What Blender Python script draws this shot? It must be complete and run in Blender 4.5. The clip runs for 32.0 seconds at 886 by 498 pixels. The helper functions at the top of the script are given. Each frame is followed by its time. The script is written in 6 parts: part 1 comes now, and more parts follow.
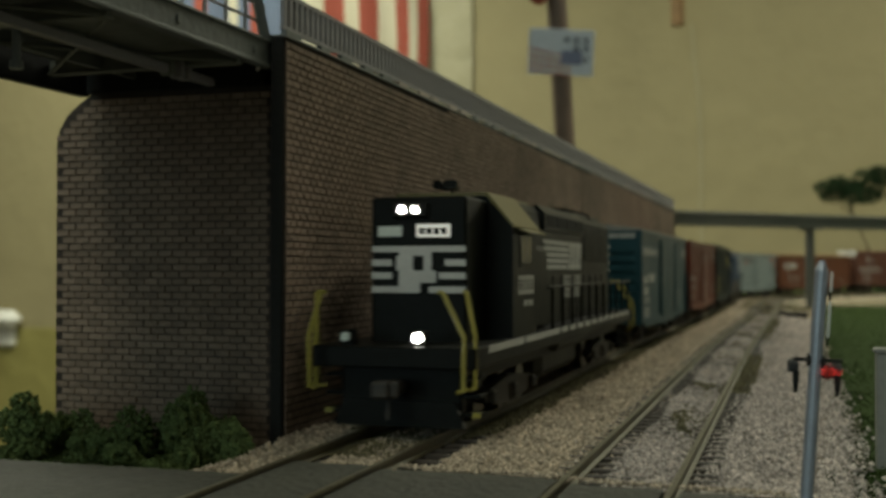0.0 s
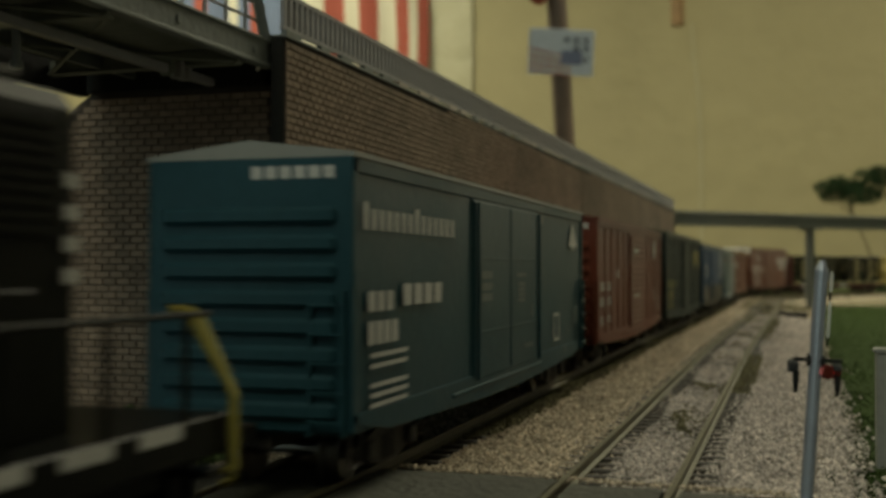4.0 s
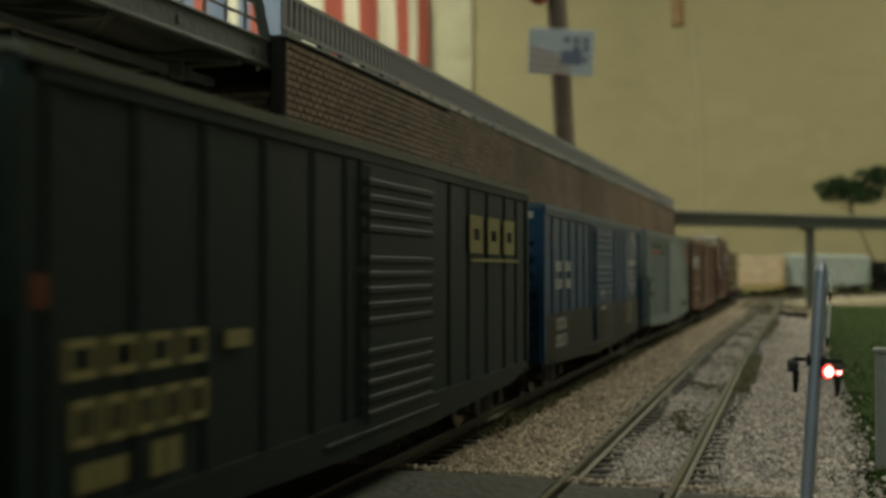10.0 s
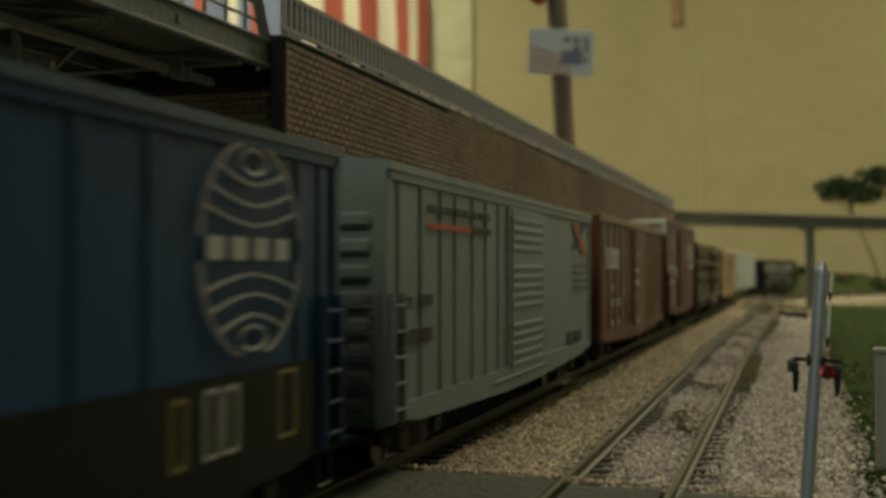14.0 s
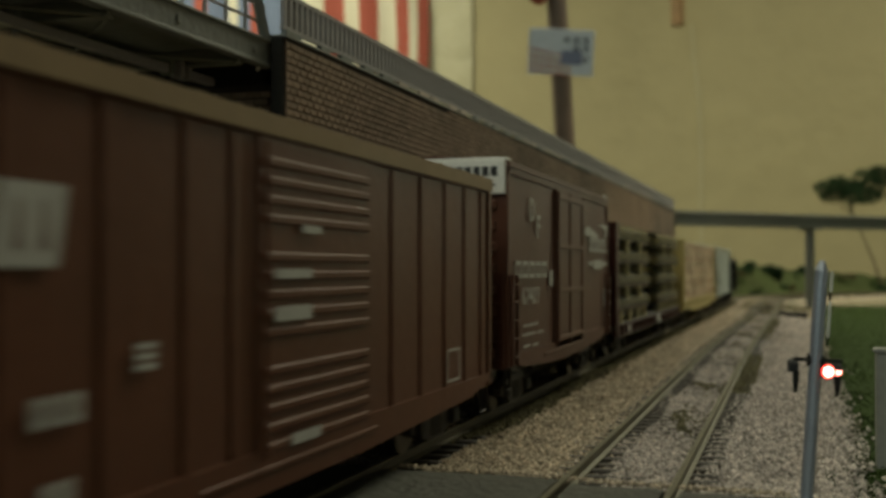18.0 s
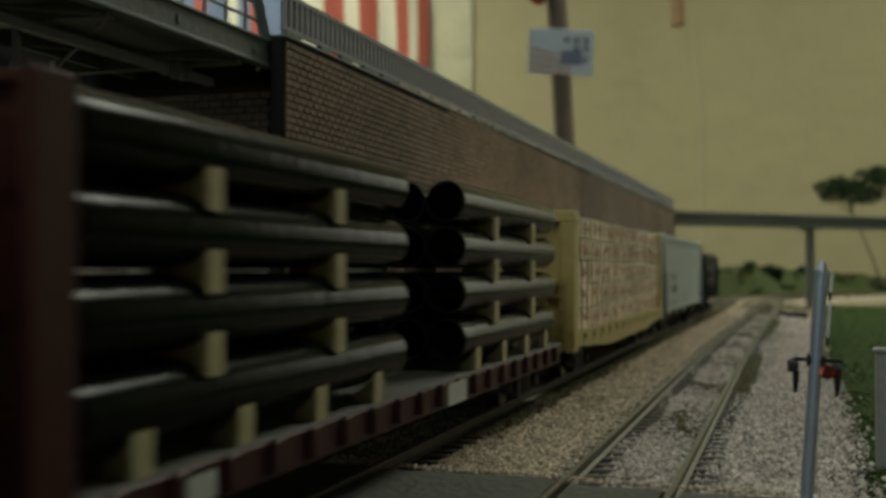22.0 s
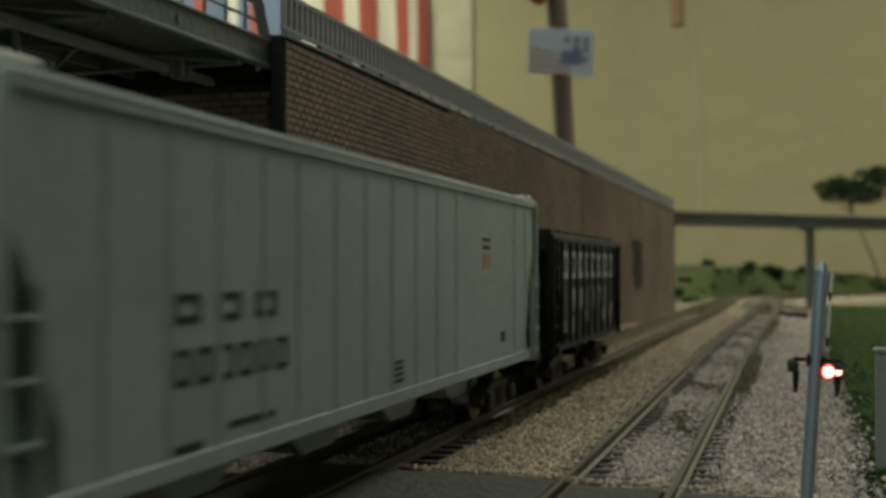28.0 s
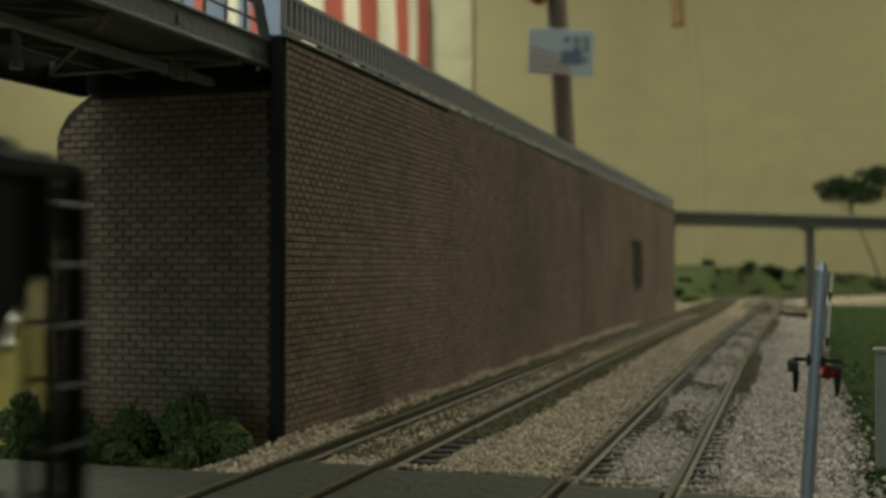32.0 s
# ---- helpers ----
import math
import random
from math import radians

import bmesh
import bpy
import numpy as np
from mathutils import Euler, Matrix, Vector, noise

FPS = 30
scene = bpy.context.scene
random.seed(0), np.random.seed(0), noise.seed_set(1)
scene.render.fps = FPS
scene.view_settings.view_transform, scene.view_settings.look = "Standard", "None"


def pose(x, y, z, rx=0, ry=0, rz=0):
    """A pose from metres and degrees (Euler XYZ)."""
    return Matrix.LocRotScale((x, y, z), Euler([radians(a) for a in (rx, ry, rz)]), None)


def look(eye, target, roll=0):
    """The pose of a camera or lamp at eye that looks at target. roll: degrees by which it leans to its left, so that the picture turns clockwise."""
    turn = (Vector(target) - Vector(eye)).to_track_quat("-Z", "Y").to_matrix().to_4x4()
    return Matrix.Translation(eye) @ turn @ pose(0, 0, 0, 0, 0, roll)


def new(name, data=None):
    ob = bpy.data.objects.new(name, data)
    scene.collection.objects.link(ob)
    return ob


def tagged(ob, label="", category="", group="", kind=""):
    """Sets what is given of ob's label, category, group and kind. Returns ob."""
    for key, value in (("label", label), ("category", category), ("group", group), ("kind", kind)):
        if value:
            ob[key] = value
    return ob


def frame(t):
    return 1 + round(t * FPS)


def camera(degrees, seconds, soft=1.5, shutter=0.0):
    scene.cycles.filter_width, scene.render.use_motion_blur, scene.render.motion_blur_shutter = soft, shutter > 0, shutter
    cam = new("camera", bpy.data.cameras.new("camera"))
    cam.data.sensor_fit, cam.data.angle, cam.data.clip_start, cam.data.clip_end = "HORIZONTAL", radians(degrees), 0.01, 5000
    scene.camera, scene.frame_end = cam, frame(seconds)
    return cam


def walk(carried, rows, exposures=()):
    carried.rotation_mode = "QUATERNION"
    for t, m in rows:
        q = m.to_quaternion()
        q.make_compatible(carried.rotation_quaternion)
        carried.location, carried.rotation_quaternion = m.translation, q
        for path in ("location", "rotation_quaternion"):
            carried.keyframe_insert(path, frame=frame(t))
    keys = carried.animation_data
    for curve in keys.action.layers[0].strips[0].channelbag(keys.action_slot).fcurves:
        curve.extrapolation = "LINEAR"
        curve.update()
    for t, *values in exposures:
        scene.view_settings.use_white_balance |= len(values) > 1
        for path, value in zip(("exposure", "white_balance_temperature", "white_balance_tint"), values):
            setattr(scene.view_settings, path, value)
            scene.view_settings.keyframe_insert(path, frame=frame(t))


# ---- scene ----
# A model railway in a room; lengths below are in millimetres unless said otherwise.
MM = 0.001
cam = camera(42.81, 32.0, soft=3.2, shutter=0.9)
cam.data.dof.use_dof = True
cam.data.dof.focus_distance = 0.21
cam.data.dof.aperture_fstop = 32.0
EYE = Vector((0.0, 0.0, 0.0334))
HEAD = Vector((-math.sin(radians(17.07)), math.cos(radians(17.07)), math.tan(radians(1.0))))
VIEW = look(EYE, EYE + HEAD)
walk(cam, [(0.0, VIEW), (32.0, VIEW)], exposures=[(t, 0.0, kelvin, -1) for t, kelvin in (
    (0.0, 6750), (1.0, 6700), (3.0, 7150), (6.0, 7800), (8.0, 7400), (10.0, 6850), (12.0, 7300), (13.0, 7300), (14.0, 8100), (17.0, 7650),
    (19.0, 6850), (21.0, 6400), (24.0, 6500), (28.0, 6500), (31.0, 6650), (32.0, 6650))])

# ---- light ----
world = bpy.data.worlds.new("room_air")
scene.world = world
world.use_nodes = True
world.node_tree.nodes["Background"].inputs[0].default_value = (1.0, 0.9, 0.7, 1)
world.node_tree.nodes["Background"].inputs[1].default_value = 0.02


def area_lamp(name, at, to, sx, sy, watts, colour, spread=180):
    lamp = bpy.data.lights.new(name, "AREA")
    lamp.shape, lamp.size, lamp.size_y, lamp.energy, lamp.color = "RECTANGLE", sx, sy, watts, colour
    lamp.spread = radians(spread)
    ob = new(name, lamp)
    ob.matrix_world = look(at, to)
    return ob


area_lamp("ceiling_lamp", (-1.45, 1.75, 1.33), (-1.45, 1.75, 0.0), 0.6, 1.2, 33, (1.0, 0.98, 0.84))
area_lamp("ceiling_lamp", (0.4, 1.55, 1.33), (0.4, 1.55, 0.0), 0.6, 1.2, 17.5, (1.0, 0.97, 0.84), 152)
area_lamp("ceiling_lamp", (-0.2, -1.1, 1.33), (-0.2, -1.1, 0.0), 0.6, 1.2, 9, (1.0, 0.98, 0.88))
area_lamp("window_light", (-0.6, -2.46, 0.42), (-0.5, 1.0, 0.1), 1.4, 1.2, 13, (0.67, 0.86, 0.94))
# Unseen lamp on the east side, added to light car sides and viaduct.
area_lamp("window_light", (3.05, 0.35, 0.5), (0.0, 0.4, 0.05), 1.2, 1.0, 2.5, (1.0, 0.97, 0.86))
# Added lamp before the far wall gives car sides their sheen; no window there.
area_lamp("window_light", (0.62, 2.74, 0.36), (0.2, 0.0, 0.0), 0.6, 0.8, 1.5, (1.0, 0.98, 0.87))


# ---- materials ----
def material(name, base, rough=0.6, metal=0.0, vary=0.25, scale=300.0, bump=0.15, grime=0.0, grime_colour=(0.05, 0.045, 0.035), spec=0.5, island=0.0, stain=0.0, stain_scale=14.0, stain_colour=(0.03, 0.026, 0.022)):
    """A surface with fine grain, broad patches, relief and, if asked, grime; scale is in cycles per metre."""
    m = bpy.data.materials.new(name)
    m.use_nodes = True
    nt = m.node_tree
    n, l = nt.nodes, nt.links
    bsdf = n["Principled BSDF"]
    bsdf.inputs["Metallic"].default_value = metal
    bsdf.inputs["Specular IOR Level"].default_value = min(spec, 0.1) if rough >= 0.9 else spec
    co = n.new("ShaderNodeTexCoord")
    fine = n.new("ShaderNodeTexNoise")
    fine.inputs["Scale"].default_value, fine.inputs["Detail"].default_value = scale * 4, 6
    broad = n.new("ShaderNodeTexNoise")
    broad.inputs["Scale"].default_value, broad.inputs["Detail"].default_value = scale * 0.22, 4
    l.new(co.outputs["Object"], fine.inputs["Vector"])
    l.new(co.outputs["Object"], broad.inputs["Vector"])
    add = n.new("ShaderNodeMath")
    add.operation = "ADD"
    l.new(fine.outputs["Fac"], add.inputs[0])
    l.new(broad.outputs["Fac"], add.inputs[1])
    rng = n.new("ShaderNodeMapRange")
    rng.inputs["From Min"].default_value, rng.inputs["From Max"].default_value = 0.6, 1.4
    rng.inputs["To Min"].default_value, rng.inputs["To Max"].default_value = 1 - vary, 1 + vary
    l.new(add.outputs[0], rng.inputs["Value"])
    value = rng.outputs[0]
    if island:
        info = n.new("ShaderNodeNewGeometry")
        ob_info = n.new("ShaderNodeObjectInfo")
        both = n.new("ShaderNodeMath")
        both.operation = "ADD"
        l.new(info.outputs["Random Per Island"], both.inputs[0])
        l.new(ob_info.outputs["Random"], both.inputs[1])
        frac = n.new("ShaderNodeMath")
        frac.operation = "FRACT"
        l.new(both.outputs[0], frac.inputs[0])
        r2 = n.new("ShaderNodeMapRange")
        r2.inputs["To Min"].default_value, r2.inputs["To Max"].default_value = 1 - island, 1 + island
        l.new(frac.outputs[0], r2.inputs["Value"])
        mul = n.new("ShaderNodeMath")
        mul.operation = "MULTIPLY"
        l.new(value, mul.inputs[0])
        l.new(r2.outputs[0], mul.inputs[1])
        value = mul.outputs[0]
    tint = n.new("ShaderNodeMix")
    tint.data_type, tint.blend_type = "RGBA", "MULTIPLY"
    tint.inputs[0].default_value = 1.0
    tint.inputs[6].default_value = (*base, 1)
    l.new(value, tint.inputs[7])
    colour = tint.outputs[2]
    if grime:
        patch = n.new("ShaderNodeTexNoise")
        patch.inputs["Scale"].default_value, patch.inputs["Detail"].default_value = scale * 0.5, 8
        l.new(co.outputs["Object"], patch.inputs["Vector"])
        ramp = n.new("ShaderNodeMapRange")
        ramp.inputs["From Min"].default_value, ramp.inputs["From Max"].default_value = 0.45, 0.75
        ramp.inputs["To Max"].default_value = grime
        l.new(patch.outputs["Fac"], ramp.inputs["Value"])
        dirt = n.new("ShaderNodeMix")
        dirt.data_type = "RGBA"
        l.new(ramp.outputs[0], dirt.inputs[0])
        l.new(colour, dirt.inputs[6])
        dirt.inputs[7].default_value = (*grime_colour, 1)
        colour = dirt.outputs[2]
    if stain:
        soot = n.new("ShaderNodeTexNoise")
        soot.inputs["Scale"].default_value, soot.inputs["Detail"].default_value = stain_scale, 5
        place = n.new("ShaderNodeNewGeometry")
        l.new(place.outputs["Position"], soot.inputs["Vector"])
        reach = n.new("ShaderNodeMapRange")
        reach.inputs["From Min"].default_value, reach.inputs["From Max"].default_value = 0.46, 0.68
        reach.inputs["To Max"].default_value = stain
        l.new(soot.outputs["Fac"], reach.inputs["Value"])
        sooty = n.new("ShaderNodeMix")
        sooty.data_type = "RGBA"
        l.new(reach.outputs[0], sooty.inputs[0])
        l.new(colour, sooty.inputs[6])
        sooty.inputs[7].default_value = (*stain_colour, 1)
        colour = sooty.outputs[2]
    l.new(colour, bsdf.inputs["Base Color"])
    rr = n.new("ShaderNodeMapRange")
    rr.inputs["To Min"].default_value, rr.inputs["To Max"].default_value = max(0.05, rough - 0.12), min(1.0, rough + 0.12)
    l.new(broad.outputs["Fac"], rr.inputs["Value"])
    l.new(rr.outputs[0], bsdf.inputs["Roughness"])
    if bump:
        bp = n.new("ShaderNodeBump")
        bp.inputs["Strength"].default_value, bp.inputs["Distance"].default_value = bump, 0.3 / scale
        l.new(fine.outputs["Fac"], bp.inputs["Height"])
        l.new(bp.outputs[0], bsdf.inputs["Normal"])
    return m


def glow(name, colour, strength):
    m = bpy.data.materials.new(name)
    m.use_nodes = True
    b = m.node_tree.nodes["Principled BSDF"]
    b.inputs["Base Color"].default_value = (*colour, 1)
    b.inputs["Emission Color"].default_value = (*colour, 1)
    b.inputs["Emission Strength"].default_value = strength
    return m


WALL = material("wall_paint", (0.304, 0.263, 0.144), 0.8, vary=0.06, scale=4, bump=0.1)
WALL2 = material("trim_paint", (0.375, 0.345, 0.22), 0.5, vary=0.05, scale=6)
# Out of view; kept dark to cut bounce and reflections on the near car sides.
DARK_WALL = material("dark_unseen_wall", (0.07, 0.055, 0.035), 0.7, vary=0.15, scale=6, bump=0.1)
CEILING = material("ceiling_paint", (0.75, 0.73, 0.65), 0.9, vary=0.05, scale=4)
FLOOR = material("carpet", (0.22, 0.2, 0.16), 0.95, vary=0.3, scale=60)
PLYWOOD = material("plywood", (0.35, 0.25, 0.14), 0.7, scale=20)
EARTH = material("painted_earth", (0.17, 0.145, 0.095), 0.95, vary=0.35, scale=220, bump=0.6)
BALLAST_PALE = material("pale_ballast", (0.485, 0.43, 0.395), 0.9, vary=0.25, scale=500, bump=0.4, island=0.5)
BALLAST = material("tan_ballast", (0.475, 0.4, 0.31), 0.9, vary=0.25, scale=500, bump=0.4, island=0.55)
BALLAST_BASE = material("ballast_bed", (0.28, 0.245, 0.185), 0.95, vary=0.4, scale=700, bump=0.9)
ASPHALT = material("road_asphalt", (0.04, 0.04, 0.028), 0.75, vary=0.5, scale=160, bump=0.6, grime=0.5, grime_colour=(0.018, 0.018, 0.013))
TIE = material("brown_tie_plastic", (0.035, 0.028, 0.022), 0.7, scale=600, island=0.3)
RAIL = material("weathered_nickel_rail", (0.1, 0.088, 0.05), 0.5, 0.35, scale=200, grime=0.5)
BRICK = material("purple_brown_brick", (0.275, 0.205, 0.155), 0.8, vary=0.3, scale=160, bump=0.4, island=0.16, spec=0.22, stain=0.25)
MORTAR = material("dark_mortar", (0.07, 0.058, 0.05), 0.95, scale=200, spec=0.2)
GREY_STEEL = material("grey_painted_bridge_plastic", (0.165, 0.178, 0.175), 0.5, vary=0.12, scale=150, grime=0.25)
PALE_GREY = material("pale_grey_railing_plastic", (0.27, 0.26, 0.27), 0.5, vary=0.1, scale=150)
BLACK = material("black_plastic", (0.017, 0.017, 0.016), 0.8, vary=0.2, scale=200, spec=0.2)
CONCRETE = material("grey_concrete_paint", (0.16, 0.16, 0.14), 0.8, vary=0.15, scale=80)
GRASS = material("green_turf", (0.024, 0.042, 0.008), 0.95, vary=0.25, scale=300, bump=0.4, island=0.12)
BUSH = material("green_foam_foliage", (0.14, 0.185, 0.07), 0.95, vary=0.3, scale=300, island=0.3)
DARK_LEAF = material("dark_green_foliage", (0.017, 0.034, 0.014), 0.95, vary=0.4, scale=200, island=0.4)
BARK = material("tree_bark", (0.06, 0.045, 0.03), 0.9, scale=300)
WOOD = material("stained_wood", (0.105, 0.07, 0.05), 0.6, vary=0.25, scale=30)
WHITE = material("white_paint", (0.75, 0.74, 0.7), 0.5, vary=0.08, scale=150)
LETTER = material("white_lettering", (0.5, 0.5, 0.475), 0.6, vary=0.2, scale=600)
FAINT = material("faint_lettering", (0.13, 0.16, 0.155), 0.6, vary=0.4, scale=400)
YELLOW = material("yellow_paint", (0.3, 0.26, 0.05), 0.6, vary=0.15, scale=300)
RED_CLOTH = material("red_cloth", (0.28, 0.06, 0.038), 0.85, vary=0.15, scale=40)
WHITE_CLOTH = material("white_cloth", (0.5, 0.46, 0.35), 0.85, vary=0.08, scale=40)
BLUE_CLOTH = material("blue_cloth", (0.11, 0.14, 0.21), 0.85, vary=0.15, scale=40)
STEEL = material("bright_wheel_steel", (0.22, 0.21, 0.19), 0.35, 1.0, vary=0.1, scale=300)
SILVER = material("silver_mast_paint", (0.34, 0.37, 0.43), 0.35, 0.4, vary=0.1, scale=300)
TRUCK = material("truck_black_plastic", (0.03, 0.027, 0.023), 0.6, vary=0.3, scale=400, grime=0.4, grime_colour=(0.08, 0.06, 0.04))
HILL = material("olive_hill_scatter", (0.045, 0.055, 0.02), 0.95, vary=0.5, scale=60, bump=0.6, grime=0.6, grime_colour=(0.05, 0.075, 0.025))
OLIVE_WALL = material("olive_lower_wall_paint", (0.28, 0.25, 0.08), 0.8, vary=0.08, scale=4)

DIRT = material("olive_track_dirt", (0.13, 0.117, 0.068), 0.95, vary=0.4, scale=400, bump=0.5, island=0.4)


# ---- mesh helpers (millimetres) ----
def bx(bm, x0, x1, y0, y1, z0, z1, c=0.0):
    """A box, with its edges chamfered by c."""
    if c <= 0:
        v = [bm.verts.new((x, y, z)) for z in (z0, z1) for y in (y0, y1) for x in (x0, x1)]
        for f in ((0, 2, 3, 1), (4, 5, 7, 6), (0, 1, 5, 4), (2, 6, 7, 3), (0, 4, 6, 2), (1, 3, 7, 5)):
            bm.faces.new([v[i] for i in f])
        return
    c = min(c, (x1 - x0) * 0.45, (y1 - y0) * 0.45, (z1 - z0) * 0.45)
    lo, hi = (x0, y0, z0), (x1, y1, z1)
    at = {}
    for sx in (0, 1):
        for sy in (0, 1):
            for sz in (0, 1):
                s = (sx, sy, sz)
                for a in range(3):
                    p = [(hi if s[i] else lo)[i] + (0 if i == a else (-c if s[i] else c)) for i in range(3)]
                    at[s, a] = bm.verts.new(p)
    def face(vs, out):
        f = bm.faces.new(vs)
        f.normal_update()
        if f.normal.dot(Vector(out)) < 0:
            f.normal_flip()
    for a in range(3):
        b, d = (a + 1) % 3, (a + 2) % 3
        for s in (0, 1):
            ring = []
            for i, j in ((0, 0), (1, 0), (1, 1), (0, 1)):
                k = [0, 0, 0]
                k[a], k[b], k[d] = s, i, j
                ring.append(at[tuple(k), a])
            o = [0, 0, 0]
            o[a] = 2 * s - 1
            face(ring, o)
        for i in (0, 1):
            for j in (0, 1):
                k0, k1 = [0, 0, 0], [0, 0, 0]
                k0[a], k1[a] = 0, 1
                k0[b] = k1[b] = i
                k0[d] = k1[d] = j
                k0, k1 = tuple(k0), tuple(k1)
                o = [0, 0, 0]
                o[b], o[d] = 2 * i - 1, 2 * j - 1
                face([at[k0, b], at[k1, b], at[k1, d], at[k0, d]], o)
    for sx in (0, 1):
        for sy in (0, 1):
            for sz in (0, 1):
                s = (sx, sy, sz)
                face([at[s, 0], at[s, 1], at[s, 2]], [2 * i - 1 for i in s])


def rod(bm, p0, p1, r, n=8, r1=None, caps=True):
    """A round bar from p0 to p1, tapering to r1."""
    p0, p1 = Vector(p0), Vector(p1)
    r1 = r if r1 is None else r1
    q = (p1 - p0).to_track_quat("Z", "Y")
    a, b = [], []
    for i in range(n):
        t = 2 * math.pi * i / n
        d = q @ Vector((math.cos(t), math.sin(t), 0))
        a.append(bm.verts.new(p0 + d * r))
        b.append(bm.verts.new(p1 + d * r1))
    for i in range(n):
        f = bm.faces.new((a[i], a[(i + 1) % n], b[(i + 1) % n], b[i]))
        f.smooth = n > 5
    if caps:
        for f in (bm.faces.new(a[::-1]), bm.faces.new(b)):
            for e in f.edges:
                e.smooth = False


def bent(bm, points, r, n=6):
    """A bent wire through points, one unbroken tube."""
    pts = [Vector(p) for p in points]
    rings = []
    side = None
    for i, p in enumerate(pts):
        d = (pts[min(i + 1, len(pts) - 1)] - pts[max(i - 1, 0)]).normalized()
        if side is None:
            side = d.orthogonal().normalized()
        side = (side - d * side.dot(d)).normalized()
        up = d.cross(side)
        rings.append([bm.verts.new(p + (side * math.cos(2 * math.pi * k / n) + up * math.sin(2 * math.pi * k / n)) * r) for k in range(n)])
    for a, b in zip(rings, rings[1:]):
        for k in range(n):
            bm.faces.new((a[k], a[(k + 1) % n], b[(k + 1) % n], b[k]))
    bm.faces.new(rings[0][::-1])
    bm.faces.new(rings[-1])


def tube(bm, p0, p1, r, wall, n=16):
    """An open pipe with a wall thickness."""
    p0, p1 = Vector(p0), Vector(p1)
    q = (p1 - p0).to_track_quat("Z", "Y")
    rings = []
    for p, rr in ((p0, r), (p1, r), (p1, r - wall), (p0, r - wall)):
        rings.append([bm.verts.new(p + q @ Vector((math.cos(2 * math.pi * i / n) * rr, math.sin(2 * math.pi * i / n) * rr, 0))) for i in range(n)])
    for k in range(4):
        a, b = rings[k], rings[(k + 1) % 4]
        for i in range(n):
            f = bm.faces.new((a[i], a[(i + 1) % n], b[(i + 1) % n], b[i]))
            f.smooth = k in (0, 2)
    for ring in rings:
        for i in range(n):
            bm.edges.get((ring[i], ring[(i + 1) % n])).smooth = False


def prism(bm, profile, y0, y1, axis="y"):
    """A profile of (x, z) points drawn out along y, or of (y, z) points along x, or of (x, y) points along z."""
    def at(p, q):
        return {"y": (p[0], q, p[1]), "x": (q, p[0], p[1]), "z": (p[0], p[1], q)}[axis]
    a = [bm.verts.new(at(p, y0)) for p in profile]
    b = [bm.verts.new(at(p, y1)) for p in profile]
    n = len(profile)
    for i in range(n):
        bm.faces.new((a[i], a[(i + 1) % n], b[(i + 1) % n], b[i]))
    bm.faces.new(a[::-1])
    bm.faces.new(b)


def finish(bm, name, mat, m=None):
    """The bmesh as a mesh, scaled to metres."""
    bmesh.ops.recalc_face_normals(bm, faces=bm.faces)
    bmesh.ops.scale(bm, vec=(MM, MM, MM), verts=bm.verts)
    me = bpy.data.meshes.new(name)
    bm.to_mesh(me)
    bm.free()
    for k in (mat if isinstance(mat, (list, tuple)) else [mat]):
        me.materials.append(k)
    return me


def part(name, bm, mat, parent, label="", m=None):
    ob = new(name, finish(bm, name, mat))
    if parent is not None:
        ob.parent = parent
    if m is not None:
        ob.matrix_basis = m
    if label:
        tagged(ob, label)
    return ob


def at(x, y, z, rx=0, ry=0, rz=0):
    return pose(x * MM, y * MM, z * MM, rx, ry, rz)


def thing(name, label, category, group="", kind="", m=None):
    ob = new(name)
    ob.empty_display_size = 0.01
    tagged(ob, label, category, group, kind)
    if m is not None:
        ob.matrix_basis = m
    return ob


def from_arrays(name, verts, faces, mat, parent=None):
    me = bpy.data.meshes.new(name)
    me.from_pydata((np.asarray(verts) * MM).tolist(), [], [list(map(int, f)) for f in faces])
    me.materials.append(mat)
    me.update()
    ob = new(name, me)
    if parent is not None:
        ob.parent = parent
    return ob


def bm_new():
    return bmesh.new()


# ---- the line of the railway ----
X1, X2 = -76.5, -26.0
BEND, RADIUS, DRIFT = 1276.0, 666.0, 5.9


def drift(s):
    """How far the tracks have eased to the right at s."""
    k = np.clip((np.asarray(s, float) - 430.0) / 570.0, 0.0, 1.0)
    return DRIFT * k * k * (3 - 2 * k)


def on_line(s, off=0.0):
    """Place and heading (degrees, turning right) on the near track at s; off: millimetres to its right."""
    if s < BEND:
        return X1 + off + float(drift(s)), s, 0.0
    a = (s - BEND) / RADIUS
    r = RADIUS - off
    return X1 + DRIFT + RADIUS - r * math.cos(a), BEND + r * math.sin(a), math.degrees(a)


# ---- room ----
bm = bm_new()
bx(bm, -3600, 3200, -2600, 3300, -1130, -1100)
tagged(part("floor", bm, FLOOR, None), "worn brown carpet on the floor of the train room", "floor", kind="structure")
bm = bm_new()
bx(bm, -3600, 3200, -2600, 3300, 1360, 1400)
tagged(part("ceiling", bm, CEILING, None), "plain off-white painted ceiling", "ceiling", kind="structure")
for n, b in (("wall_north", (-3600, 3200, 2760, 3100, -1100, 1360)),
             ("wall_west", (-3600, -3500, -2600, 2760, -1100, 1360)), ("wall_east", (3100, 3200, -2600, 2760, -1100, 1360)),
             ("wall_south", (-3500, 3100, -2600, -2500, -1100, 1360))):
    bm = bm_new()
    bx(bm, *b, c=4)
    dark = n in ("wall_east", "wall_south")
    tagged(part(n, bm, DARK_WALL if dark else WALL, None), "dark brown unseen room wall that holds back bounce light" if dark else "pale yellow painted room wall", "wall", kind="structure")

